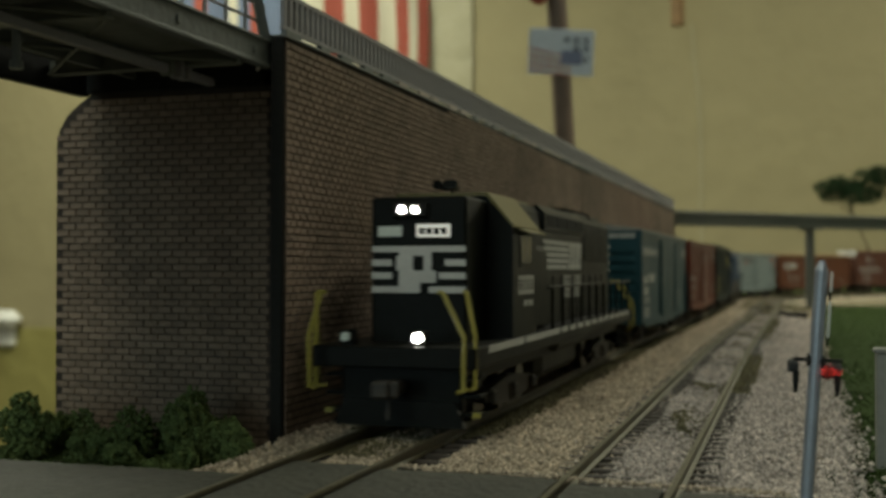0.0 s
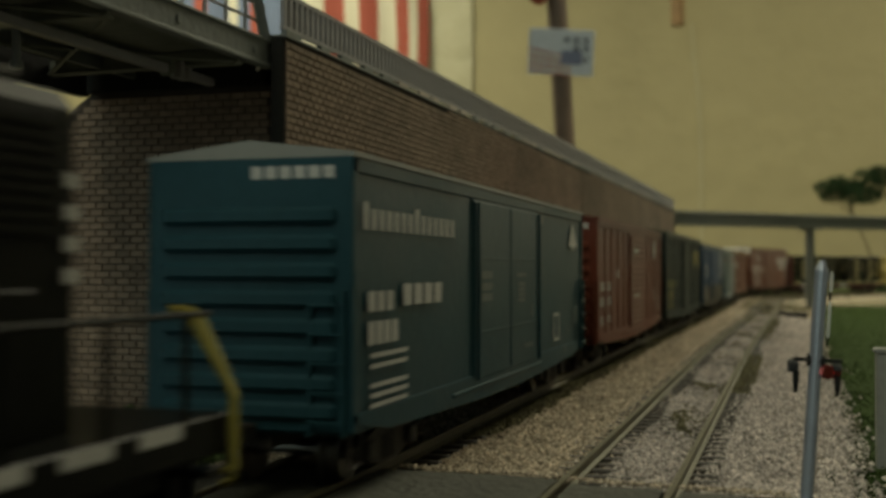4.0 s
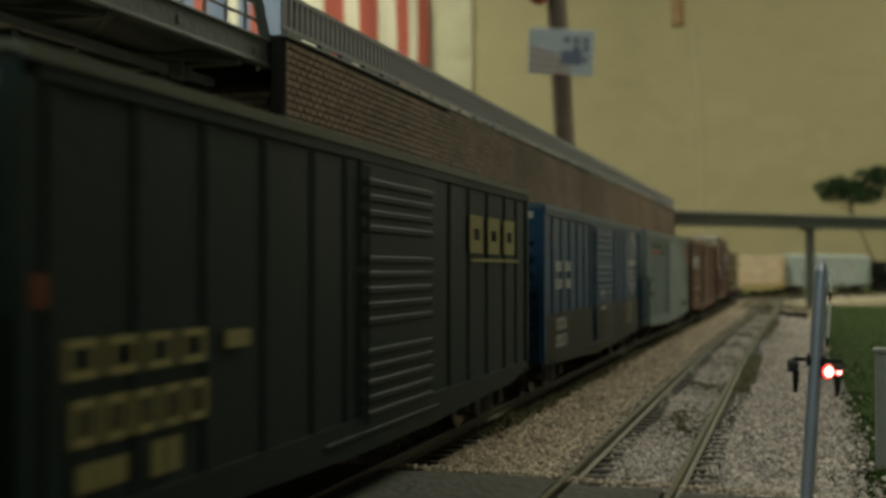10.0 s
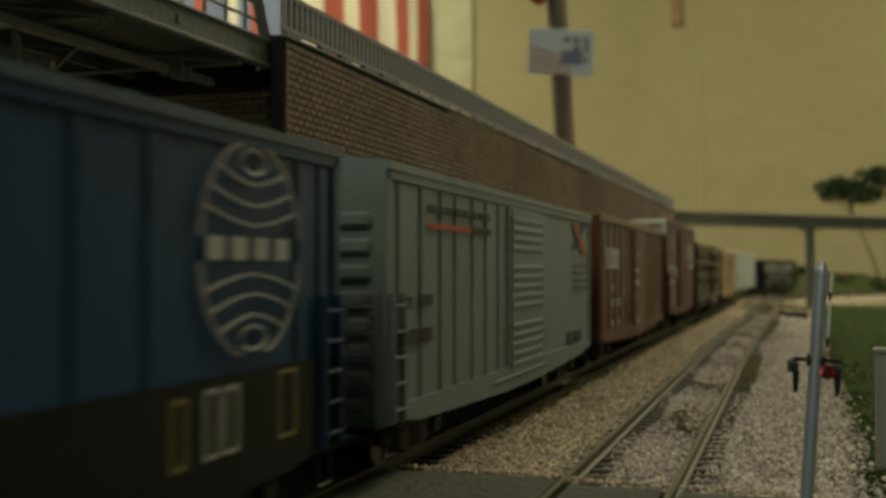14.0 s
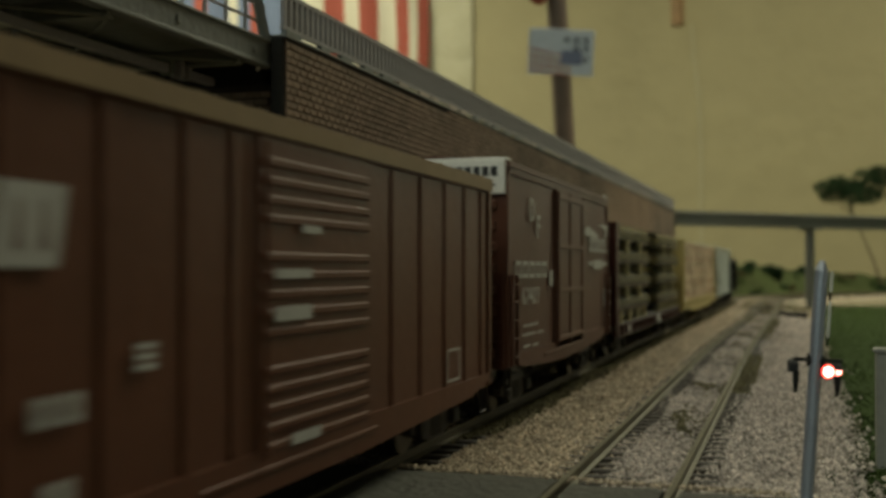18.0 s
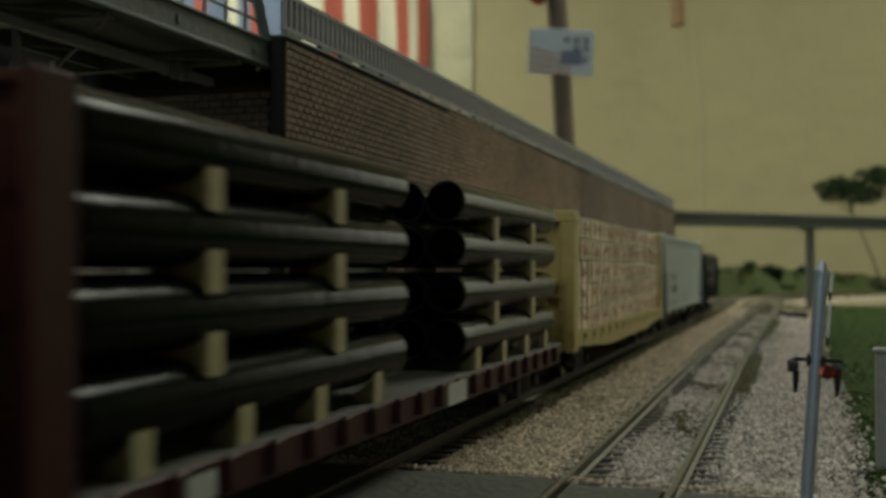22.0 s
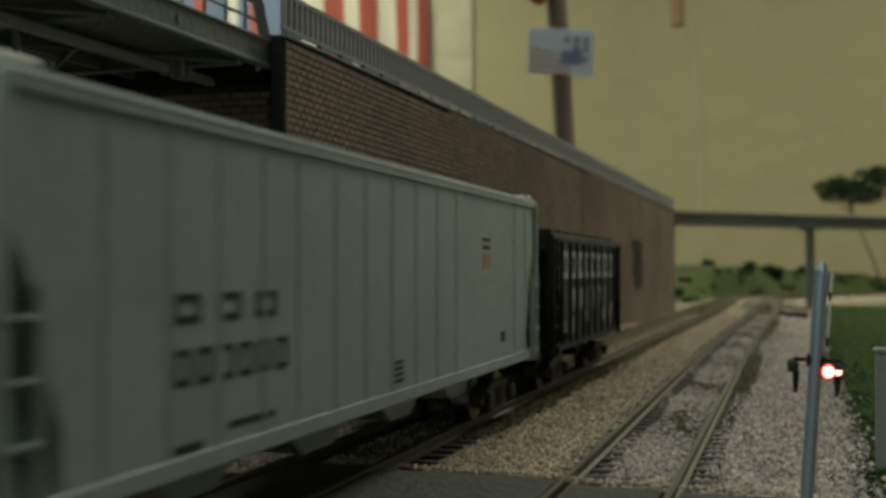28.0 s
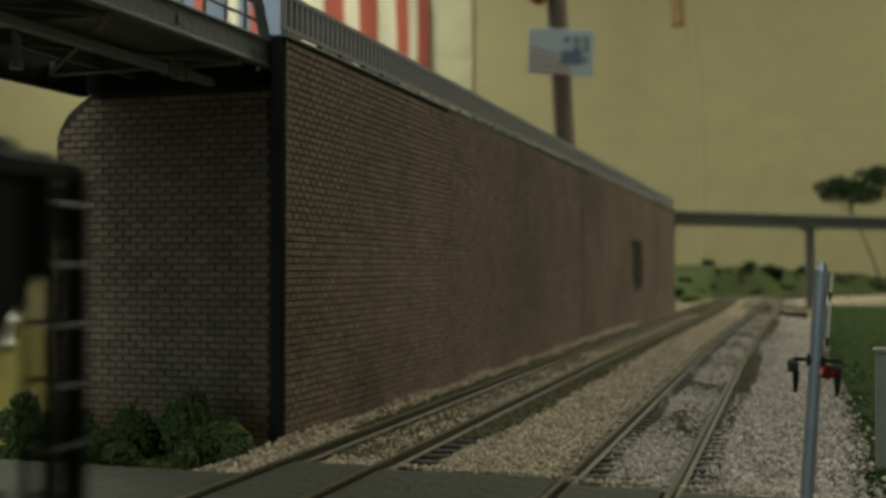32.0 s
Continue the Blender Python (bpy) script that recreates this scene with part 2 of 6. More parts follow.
bm = bm_new()
bx(bm, -3500, 3100, 2752, 2760, -1100, -136, 2)
tagged(part("wainscot", bm, OLIVE_WALL, None), "olive-yellow lower band of the wall", "wall", kind="structure")

# the layout's table
table = thing("layout_table", "plywood table that carries the model railway", "table")
bm = bm_new()
bx(bm, -168, 1500, -500, 2600, -40, -22, 2)
part("table_top", bm, PLYWOOD, table)
for x in (-125, 600, 1430):
    for y in (-440, 1000, 2540):
        bm = bm_new()
        bx(bm, x - 35, x + 35, y - 35, y + 35, -1100, -40, 3)
        part("leg", bm, PLYWOOD, table)


def ground_height(x, y, hills=True):
    z = -6.0 + 0.8 * noise.noise(Vector((x * 0.02, y * 0.02, 3.0)))
    if not hills:
        return z
    # hills behind the far curve
    foot = float(np.interp(x, [-168, -95, -59, 0, 40, 125], [1330, 1370, 1690, 1850, 1950, 2010]))
    if y > foot:
        k = min(1.0, (y - foot) / 190)
        z += k * k * (3 - 2 * k) * (40 + 6 * noise.noise(Vector((x * 0.02, y * 0.008, 0.5))) + 4 * noise.noise(Vector((x * 0.05, y * 0.03, 4.5))) - 0.1 * max(0.0, x + 40))
    return z


def sheet(name, x0, x1, y0, y1, nx, ny, height, mat):
    xs, ys = np.linspace(x0, x1, nx), np.linspace(y0, y1, ny)
    v = [(x, y, height(x, y)) for y in ys for x in xs]
    f = [(j * nx + i, j * nx + i + 1, (j + 1) * nx + i + 1, (j + 1) * nx + i) for j in range(ny - 1) for i in range(nx - 1)]
    ob = from_arrays(name, v, f, mat)
    for p in ob.data.polygons:
        p.use_smooth = True
    return ob


tagged(sheet("ground", -168, 1500, -500, 2600, 90, 156, lambda x, y: ground_height(x, y, False), EARTH), "earth-coloured scenic ground with low green hills", "ground", kind="structure")


def hill_height(x, y):
    return ground_height(x, y) + (0.6 if ground_height(x, y) > -5 else -3.0)


tagged(sheet("hill", -168, 900, 1240, 2560, 160, 140, hill_height, HILL), "low olive-green scrubby hill behind the far curve", "hill", kind="structure")


# ---- ballast beds and tracks ----
def strip(name, profile, s0, s1, step, mat, label, category, off=0.0):
    """A bed of the given cross-section along the line."""
    v, f = [], []
    n = len(profile)
    stations = [s0 + i * step for i in range(int((s1 - s0) / step) + 1)]
    for s in stations:
        for x, z in profile:
            px_, py_, h = on_line(s, off + x)
            v.append((px_, py_, z + 0.35 * noise.noise(Vector((x * 0.3, s * 0.15, 0)))))
    for j in range(len(stations) - 1):
        for i in range(n - 1):
            f.append((j * n + i, j * n + i + 1, (j + 1) * n + i + 1, (j + 1) * n + i))
    ob = from_arrays(name, v, f, mat)
    return tagged(ob, label, category, kind="structure")


strip("ballast_bed", [(-24, -6.5), (-20, -3.4), (-12, -2.9), (0, -3.1), (12, -2.9), (24, -3.3), (38, -2.9), (50, -3.1), (62, -2.9), (74, -4.2), (90, -5.4), (105, -6.5)], 176, 2900, 12,
      BALLAST_BASE, "pinkish-grey ballast bed under two tracks", "ballast")


def rail_profile(x):
    return [(x - 1.0, -2.2), (x + 1.0, -2.2), (x + 1.0, -1.9), (x + 0.3, -1.6), (x + 0.3, -0.7), (x + 0.55, -0.5), (x + 0.5, 0.0), (x - 0.5, 0.0), (x - 0.55, -0.5), (x - 0.3, -0.7), (x - 0.3, -1.6), (x - 1.0, -1.9)]


def rail(parent, off, s0, s1):
    v, f = [], []
    prof = rail_profile(off)
    n = len(prof)
    ss = [s0, 185] + [430 + 47 * i for i in range(18)] + [BEND + 24 * i for i in range(int((s1 - BEND) / 24) + 1)]
    for s in ss:
        for x, z in prof:
            px_, py_, h = on_line(s, x)
            v.append((px_, py_, z))
    for j in range(len(ss) - 1):
        for i in range(n):
            f.append((j * n + i, j * n + (i + 1) % n, (j + 1) * n + (i + 1) % n, (j + 1) * n + i))
    return from_arrays("rail", v, f, RAIL, parent)


tie_me = None
for off, label in ((0.0, "model railway track of weathered rails on brown ties beside the brick viaduct"), (X2 - X1, "empty model railway track of weathered rails beside the grass")):
    track = thing("track", label, "railway track", "parallel tracks", "structure")
    for g in (-8.65, 8.65):
        rail(track, off + g, -480, 2900)
    if tie_me is None:
        bm = bm_new()
        bx(bm, -14.2, 14.2, -1.3, 1.3, -4.0, -2.2, 0.25)
        tie_me = finish(bm, "tie", TIE)
    s, k = 188.0, 0
    while s < 1900:
        ob = new("tie", tie_me)
        ob.parent = track
        x, y, h = on_line(s, off)
        ob.matrix_basis = at(x + random.uniform(-0.4, 0.4), y, random.uniform(-0.15, 0.0), 0, 0, -h + random.uniform(-1, 1))
        s += 6.4 if s < 1200 else 9
        k += 1

# ---- road crossing ----
road = thing("road", "dark asphalt road across both tracks at the level crossing", "road", kind="structure")
def ragged_slab(bm, x0, x1, y1, z):
    """A road slab with an uneven far edge that feathers down to the ballast."""
    n = max(3, int((x1 - x0) / 2.2))
    xs = [x0 + (x1 - x0) * i / n for i in range(n + 1)]
    rows = []
    for y, dz, wob in ((-10, 0, 0), (y1 - 5, 0, 0.8), (y1 - 1.4, -0.25, 1.4), (y1, -1.6, 1.6), (y1 + 0.8, -7.5, 1.6)):
        rows.append([bm.verts.new((x, y + wob * noise.noise(Vector((x * 0.35, y1, 2.0))) + 0.4 * wob * noise.noise(Vector((x * 1.3, y1, 5.0))), z + dz + 0.12 * noise.noise(Vector((x * 0.5, y * 0.3, 1.0))))) for x in xs])
    for a, b in zip(rows, rows[1:]):
        for i in range(n):
            bm.faces.new((a[i], a[i + 1], b[i + 1], b[i]))
    low = [[bm.verts.new((v.co.x, v.co.y, -8)) for v in (row[0], row[-1])] for row in rows]
    for k in range(len(rows) - 1):
        bm.faces.new((rows[k][0], rows[k + 1][0], low[k + 1][0], low[k][0]))
        bm.faces.new((rows[k][-1], low[k][1], low[k + 1][1], rows[k + 1][-1]))


for x0, x1, y1 in ((-166, X1 - 10.0, 176), (X1 - 7.2, X1 + 7.2, 186), (X1 + 10.0, X2 - 10.0, 183.5), (X2 - 7.2, X2 + 7.2, 179), (X2 + 10.0, 420, 178)):
    bm = bm_new()
    ragged_slab(bm, x0, x1, y1, -0.5 if x0 > -90 else -1.2)
    part("road_slab", bm, ASPHALT, road)

# ---- brick viaduct wall and abutment ----
def bricks(parent, course, length, x_of, rows, x0, x1, axis, face, near, mat, z0=-6.0, skip=None):
    """Courses of bricks proud of a mortar face; the nearest are parts, the rest one mesh."""
    v, f = [], []
    g = 0.1
    me = None
    made = 0
    for r in range(rows):
        z = z0 + r * course
        a = x0 - (length / 2 if r % 2 else 0)
        while a < x1 - 0.3:
            b0, b1 = max(a, x0 + (random.uniform(-0.5, 0.4) if axis == "x" else 0.0)) + 0.06, min(a + length, x1) - 0.06
            top = z + course - g * 2.2
            if b1 - b0 > 0.5 and not (skip and skip((b0 + b1) / 2, top)):
                d = 0.35 + random.uniform(-0.06, 0.06)
                i = len(v)
                for p, q in ((0.0, 0.0), (d, 0.1)):
                    for bb, zz in ((b0 + q, z + q), (b1 - q, z + q), (b1 - q, top - q), (b0 + q, top - q)):
                        v.append((face + p, bb, zz) if axis == "y" else (bb, face - p, zz))
                f += [(i + 4, i + 5, i + 6, i + 7), (i, i + 1, i + 5, i + 4), (i + 1, i + 2, i + 6, i + 5), (i + 2, i + 3, i + 7, i + 6), (i + 3, i, i + 4, i + 7)]
            a += length
    return v, f


def brick_parts(parent, v, f, pick, mat, cap=300):
    """Splits the bricks of v, f: those picked become parts, the rest is joined."""
    v = np.array(v)
    count = len(v) // 8
    mid = v.reshape(count, 8, 3).mean(axis=1)
    chosen = [i for i in range(count) if pick(mid[i])][:cap]
    taken = set(chosen)
    quads = [(4, 5, 6, 7), (0, 1, 5, 4), (1, 2, 6, 5), (2, 3, 7, 6), (3, 0, 4, 7)]
    shared = {}
    for i in chosen:
        local = v[8 * i:8 * i + 8] - mid[i]
        key = tuple(np.round(local.max(axis=0) - local.min(axis=0), 1))
        if key not in shared:
            me = bpy.data.meshes.new("brick")
            me.from_pydata((local * MM).tolist(), [], quads)
            me.materials.append(mat)
            shared[key] = me
        ob = new("brick", shared[key])
        ob.parent = parent
        ob.location = mid[i] * MM
    keep = [i for i in range(count) if i not in taken]
    vv = np.concatenate([v[8 * i:8 * i + 8] for i in keep])
    ff = [tuple(8 * j + k for k in q) for j in range(len(keep)) for q in quads]
    ob = from_arrays("brickwork", vv, ff, mat, parent)
    return tagged(ob, "courses of purple-brown bricks", kind="stuff")


WX, WY0, WY1 = -101.0, 216.0, 1052.0


def wall_top(y):
    return 82.0 + 5.0 * (y - WY0) / (WY1 - WY0)


viaduct = thing("viaduct_wall", "long purple-brown brick viaduct wall with dark mortar joints", "viaduct", kind="structure")
for y0, y1 in ((WY0, 570), (570, 915), (915, WY1)):
    bm = bm_new()
    prism(bm, [(y0 + 0.3, -12), (y1 - 0.3, -12), (y1 - 0.3, wall_top(y1)), (y0 + 0.3, wall_top(y0))], WX - 2.6, WX, axis="x")
    part("wall_sheet", bm, MORTAR, viaduct)
bm = bm_new()
prism(bm, [(WY0 - 0.5, wall_top(WY0) + 0.05), (WY1, wall_top(WY1) + 0.05), (WY1, wall_top(WY1) + 0.5), (WY0 - 0.5, wall_top(WY0) + 0.5)], WX - 60, WX + 0.6, axis="x")
part("coping", bm, GREY_STEEL, viaduct, "pale grey deck edge on top of the wall")
bm = bm_new()
bx(bm, WX - 59, WX - 2.8, 290, WY1 - 2, -12, 81.5, 0.5)
part("core", bm, MORTAR, viaduct)
for y in (570, 915):
    bm = bm_new()
    bx(bm, WX - 0.4, WX + 0.5, y - 0.6, y + 0.6, -6, wall_top(y), 0.2)
    part("joint_strip", bm, MORTAR, viaduct)
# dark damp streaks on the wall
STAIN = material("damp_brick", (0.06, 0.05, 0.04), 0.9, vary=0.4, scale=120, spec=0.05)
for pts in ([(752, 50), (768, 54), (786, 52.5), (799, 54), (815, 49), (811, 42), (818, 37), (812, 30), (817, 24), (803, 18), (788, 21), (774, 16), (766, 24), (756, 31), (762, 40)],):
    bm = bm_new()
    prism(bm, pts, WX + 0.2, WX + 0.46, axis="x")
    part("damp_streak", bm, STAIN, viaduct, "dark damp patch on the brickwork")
# railing of close-set pickets
for z in (1.7, 8.8):
    bm = bm_new()
    prism(bm, [(WY0, wall_top(WY0) + z), (WY1, wall_top(WY1) + z), (WY1, wall_top(WY1) + z + 0.9), (WY0, wall_top(WY0) + z + 0.9)], WX - 1.2, WX - 0.3, axis="x")
    part("handrail", bm, PALE_GREY, viaduct)
bm = bm_new()
bx(bm, -0.45, 0.45, -0.6, 0.6, 0, 6.8)
picket = finish(bm, "picket", PALE_GREY)
PALE_CHIP = material("pale_chipped_plaster", (0.5, 0.42, 0.36), 0.8, vary=0.3, scale=200)
y = WY0 + 0.5
while y < WY1 - 12:
    bm = bm_new()
    w = random.uniform(5, 9)
    bx(bm, WX - 1.2, WX + 0.2, y, y + w, wall_top(y) + 0.5, wall_top(y) + 1.75, 0.1)
    part("railing_foot", bm, PALE_CHIP if random.random() < 0.4 else GREY_STEEL, viaduct)
    y += w + random.uniform(4, 12)
y = WY0 + 1
while y < WY1:
    ob = new("picket", picket)
    ob.parent = viaduct
    ob.location = ((WX - 0.75) * MM, y * MM, (wall_top(y) + 2.1) * MM)
    y += 2.85

# the far girder that carries on from the wall's end
girder = thing("girder_bridge", "grey girder bridge on a round pier across the far tracks", "bridge", kind="structure")
gd = Vector((198, 197, 0)).normalized()
bm = bm_new()
bx(bm, -12, 560, -9, 9, 0, 9.5, 0.5)
part("girder", bm, CONCRETE, girder, m=at(-103, 1056, 73.5, 0, 0, math.degrees(math.atan2(gd.y, gd.x))))
bm = bm_new()
bx(bm, -12, 560, -11, 11, 9.55, 13.0, 0.5)
part("deck", bm, CONCRETE, girder, m=at(-103, 1056, 73.5, 0, 0, math.degrees(math.atan2(gd.y, gd.x))))
for d in (172, 480):
    p = Vector((-103, 1056, 0)) + gd * d
    bm = bm_new()
    rod(bm, (p.x, p.y, -8), (p.x, p.y, 71.5), 4.6, 20)
    part("pier", bm, CONCRETE, girder)
    bm = bm_new()
    bx(bm, -7, 7, -10, 10, 0, 2.0, 0.4)
    part("pier_cap", bm, CONCRETE, girder, m=at(p.x, p.y, 71.5, 0, 0, 45))

# abutment under the near bridge
PX0, PX1, PY = -161.0, -103.8, 222.0
abutment = thing("abutment", "dark purple-brown brick bridge abutment with a rounded shoulder", "abutment", kind="structure")
shoulder = [(PX0, 62), (PX0 + 0.8, 65.5), (PX0 + 3, 68.8), (PX0 + 6.5, 71.4), (PX0 + 9, 73.0)]
bm = bm_new()
prism(bm, [(PX1, -12), (PX1, 73.0)] + shoulder[::-1] + [(PX0, -12)], PY, PY + 60)
part("abutment_body", bm, MORTAR, abutment)
bm = bm_new()
bx(bm, WX - 2.7, WX - 0.1, WY0 - 1.2, WY0 - 0.05, -10, 82, 0.3)
part("corner_strip", bm, BLACK, abutment, "black plastic corner strip")

# ---- near bridge ----
bridge = thing("truss_bridge", "grey plastic through-truss bridge on the brick abutment", "bridge", kind="structure")
UNDER = material("grey_olive_bridge_underside", (0.17, 0.18, 0.155), 0.6, vary=0.25, scale=150, grime=0.4)
BR = at(-104.5, 218, 0, 0, 0, -1.2)


def bpart(name, boxes, mat=GREY_STEEL, c=0.15, label=""):
    bm = bm_new()
    for b in boxes:
        bx(bm, *b, c=c)
    return part(name, bm, mat, bridge, label, m=BR)


# The far chord is black: the shade beneath the bridge is in its colour.
for x in (0.0, -46.0):
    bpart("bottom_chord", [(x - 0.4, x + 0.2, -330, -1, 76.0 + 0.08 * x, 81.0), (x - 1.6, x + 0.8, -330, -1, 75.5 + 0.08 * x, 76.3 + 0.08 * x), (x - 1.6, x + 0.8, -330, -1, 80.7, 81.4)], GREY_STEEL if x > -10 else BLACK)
    bpart("top_chord", [(x - 1.5, x + 0.5, -300, -20, 125, 130)])
    for k in range(7):
        y = -1 - k * 46
        bm = bm_new()
        rod(bm, (x - 0.4, y - 2, 81), (x - 0.4, y - 24, 126), 1.3, 4)
        part("diagonal", bm, GREY_STEEL, bridge, m=BR)
        bm = bm_new()
        rod(bm, (x - 0.4, y - 46, 81), (x - 0.4, y - 24, 126), 0.9, 4)
        part("diagonal", bm, GREY_STEEL, bridge, m=BR)
bpart("deck", [(-44, -2, -330, 62, 77.6, 79.5)], UNDER)
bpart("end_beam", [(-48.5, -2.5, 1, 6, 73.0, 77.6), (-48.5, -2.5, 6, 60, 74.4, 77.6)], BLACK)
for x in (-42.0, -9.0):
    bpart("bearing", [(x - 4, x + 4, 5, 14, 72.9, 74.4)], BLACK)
for k in range(8):
    y = -14 - k * 44
    bpart("floor_beam", [(-45.5, -0.6, y - 0.6, y + 0.6, 74.8, 77.6), (-45.5, -0.6, y - 1.4, y + 1.4, 74.4, 74.9)], UNDER)
bm = bm_new()
bx(bm, -14.1, -12.3, -330, -21, 72.2, 74.0, 0.2)
bx(bm, -14.1, -12.3, -13, -3, 72.2, 74.0, 0.2)
pipe = part("conduit_bar", bm, PALE_GREY, bridge, "pale grey bar under the floor", m=BR)
for y in (-13.6, -16.5, -20.2):
    bm = bm_new()
    bx(bm, -14.6, -11.8, y - 0.7, y + 0.7, 71.8, 75.2, 0.2)
    part("collar", bm, UNDER if y < -18 else PALE_GREY, pipe)
bm = bm_new()
rod(bm, (-15.5, -62, 66.5), (-15.5, -62, 77), 0.7, 8)
rod(bm, (-15.5, -62, 66.2), (-15.5, -62, 67.6), 1.1, 8)
part("hanger", bm, GREY_STEEL, bridge, m=BR)
bm = bm_new()
rod(bm, (-105.9, 213.4, 75.1), (-105.8, 213.0, 75.1), 0.5, 10, 0.35)
part("pin", bm, WHITE, bridge, "small white pin at the end of the girder")
# crossed wind braces under the floor
for k in range(7):
    y = -14 - k * 44
    for xa, xb in ((-45.0, -1.5), (-1.5, -45.0)):
        bm = bm_new()
        rod(bm, (xa, y - 1, 74.7), (xb, y - 43, 74.7), 0.42, 5)
        part("wind_brace", bm, UNDER, bridge, m=BR)
for x in (-22.0, -33.0):
    bm = bm_new()
    bx(bm, x - 0.5, x + 0.5, -330, -2, 75.0, 77.6, 0.1)
    part("stringer", bm, GREY_STEEL, bridge, m=BR)
for y in (-9, -38, -70):
    bm = bm_new()
    rod(bm, (0.1, y, 78.4), (0.5, y, 78.4), 0.9, 12)
    part("rivet_plate", bm, GREY_STEEL, bridge, m=BR)
for z in (84.5, 88.0):
    bpart("side_rail", [(-0.9, -0.5, -330, -3, z, z + 0.6)], PALE_GREY, 0.1)
for k in range(40):
    bpart("rail_post", [(-0.9, -0.3, -4 - k * 8, -3.3 - k * 8, 81.2, 88.6)], PALE_GREY, 0.1) if k < 24 else None


# ---- rolling stock: each is built round its own middle on the rail tops, front towards -y ----
def paint(name, base, rough=0.4, grime=0.25, vary=0.14, spec=0.17):
    base = tuple(0.6 * c for c in base)
    return material(name, base, rough, vary=vary, spec=spec, scale=110, bump=0.06, grime=grime, grime_colour=(base[0] * 0.45 + 0.01, base[1] * 0.45 + 0.008, base[2] * 0.45 + 0.006))


TEAL = paint("teal_car_paint", (0.03, 0.1, 0.127))
RUST = paint("red_oxide_car_paint", (0.235, 0.066, 0.041))
DEEP_GREEN = paint("dark_green_car_paint", (0.03, 0.049, 0.045), 0.5, spec=0.12)
ROOF_OLIVE = paint("grey_olive_roof_paint", (0.19, 0.2, 0.15), 0.5)
DEEP_BLUE = paint("deep_blue_car_paint", (0.036, 0.108, 0.23))
BLUE_ROOF = paint("grey_blue_roof_paint", (0.16, 0.23, 0.3))
GREY_GREEN = paint("pale_grey_green_car_paint", (0.33, 0.415, 0.42))
BROWN = paint("brown_car_paint", (0.22, 0.09, 0.053))
BROWN2 = paint("red_brown_car_paint", (0.2, 0.094, 0.068))
FLAT_BROWN = paint("maroon_flat_car_paint", (0.085, 0.03, 0.025))
BUFF = paint("yellow_buff_car_paint", (0.74, 0.6, 0.25))
HOPPER_GREY = paint("light_grey_green_hopper_paint", (0.62, 0.71, 0.69))
HOPPER_BLACK = paint("black_hopper_paint", (0.028, 0.03, 0.028), spec=0.12)
LOCO_BLACK = paint("black_locomotive_paint", (0.011, 0.012, 0.010), 0.4, 0.3, spec=0.09)
# Khaki tone carries the overhead light that the cab roof reflects.
CAB_ROOF = paint("khaki_sheen_roof_paint", (0.26, 0.225, 0.095), 0.35, spec=0.2)
ROOF_TAN = paint("dusty_brown_roof_paint", (0.5, 0.36, 0.21), 0.5)
ROOF_GREY = paint("galvanised_roof_paint", (0.442, 0.455, 0.429), 0.4)
PIPE = material("dark_pipe_plastic", (0.005, 0.007, 0.005), 0.16, spec=0.07, vary=0.2, scale=90, bump=0.05)
CHOCK = material("cream_timber_chocks", (0.42, 0.37, 0.2), 0.6, vary=0.15, scale=200)
LUMBER = material("wrapped_pale_lumber", (0.82, 0.69, 0.5), 0.7, vary=0.2, scale=160, island=0.12)
RED_MARK = material("red_ink", (0.48, 0.19, 0.115), 0.7, vary=0.3, scale=300)
ORANGE = material("orange_red_ink", (0.5, 0.09, 0.03), 0.6, vary=0.2, scale=300)
INK = material("black_ink", (0.02, 0.02, 0.02), 0.6, scale=300)
YELLOW_INK = material("yellow_ink", (0.26, 0.225, 0.08), 0.6, vary=0.2, scale=300)
LAMP_ON = glow("lit_headlamp", (1.0, 0.95, 0.9), 30.0)
LAMP_DIM = glow("dim_headlamp", (0.5, 0.55, 0.5), 0.03)
BOARD = glow("lit_number_board", (1.0, 0.95, 0.9), 0.3)


def wheelset(parent, y):
    bm = bm_new()
    for s in (-1, 1):
        rod(bm, (s * 7.2, 0, 0), (s * 9.7, 0, 0), 4.8, 20)
        rod(bm, (s * 6.5, 0, 0), (s * 7.3, 0, 0), 5.5, 20)
    rod(bm, (-12.5, 0, 0), (12.5, 0, 0), 1.1, 8)
    return part("wheelset", bm, STEEL, parent, m=at(0, y, 4.8))


def truck(parent, y, axles=(-10, 10)):
    """A truck with cast side frames."""
    bm = bm_new()
    span = axles[-1] + 5
    for s in (-1, 1):
        x0, x1 = sorted((s * 10.4, s * 12.6))
        prism(bm, [(-span, 5.6), (-span, 4.2), (-span + 4, 3.4), (-4, 1.7), (4, 1.7), (span - 4, 3.4), (span, 4.2), (span, 5.6), (span - 5, 6.6), (5, 8.0), (-5, 8.0), (-span + 5, 6.6)], x0, x1, axis="x")
        for a in axles:
            bx(bm, s * 12.8 - 1.1, s * 12.8 + 1.1, a - 1.7, a + 1.7, 3.2, 6.3, 0.4)
        for q in (-2.0, 0, 2.0):
            rod(bm, (s * 12.4, q, 2.4), (s * 12.4, q, 6.4), 0.8, 6)
    bx(bm, -12, 12, -2.2, 2.2, 4.5, 8.4, 0.4)
    tr = part("truck", bm, TRUCK, parent, m=at(0, y, 0))
    for a in axles:
        wheelset(tr, a)
    return tr


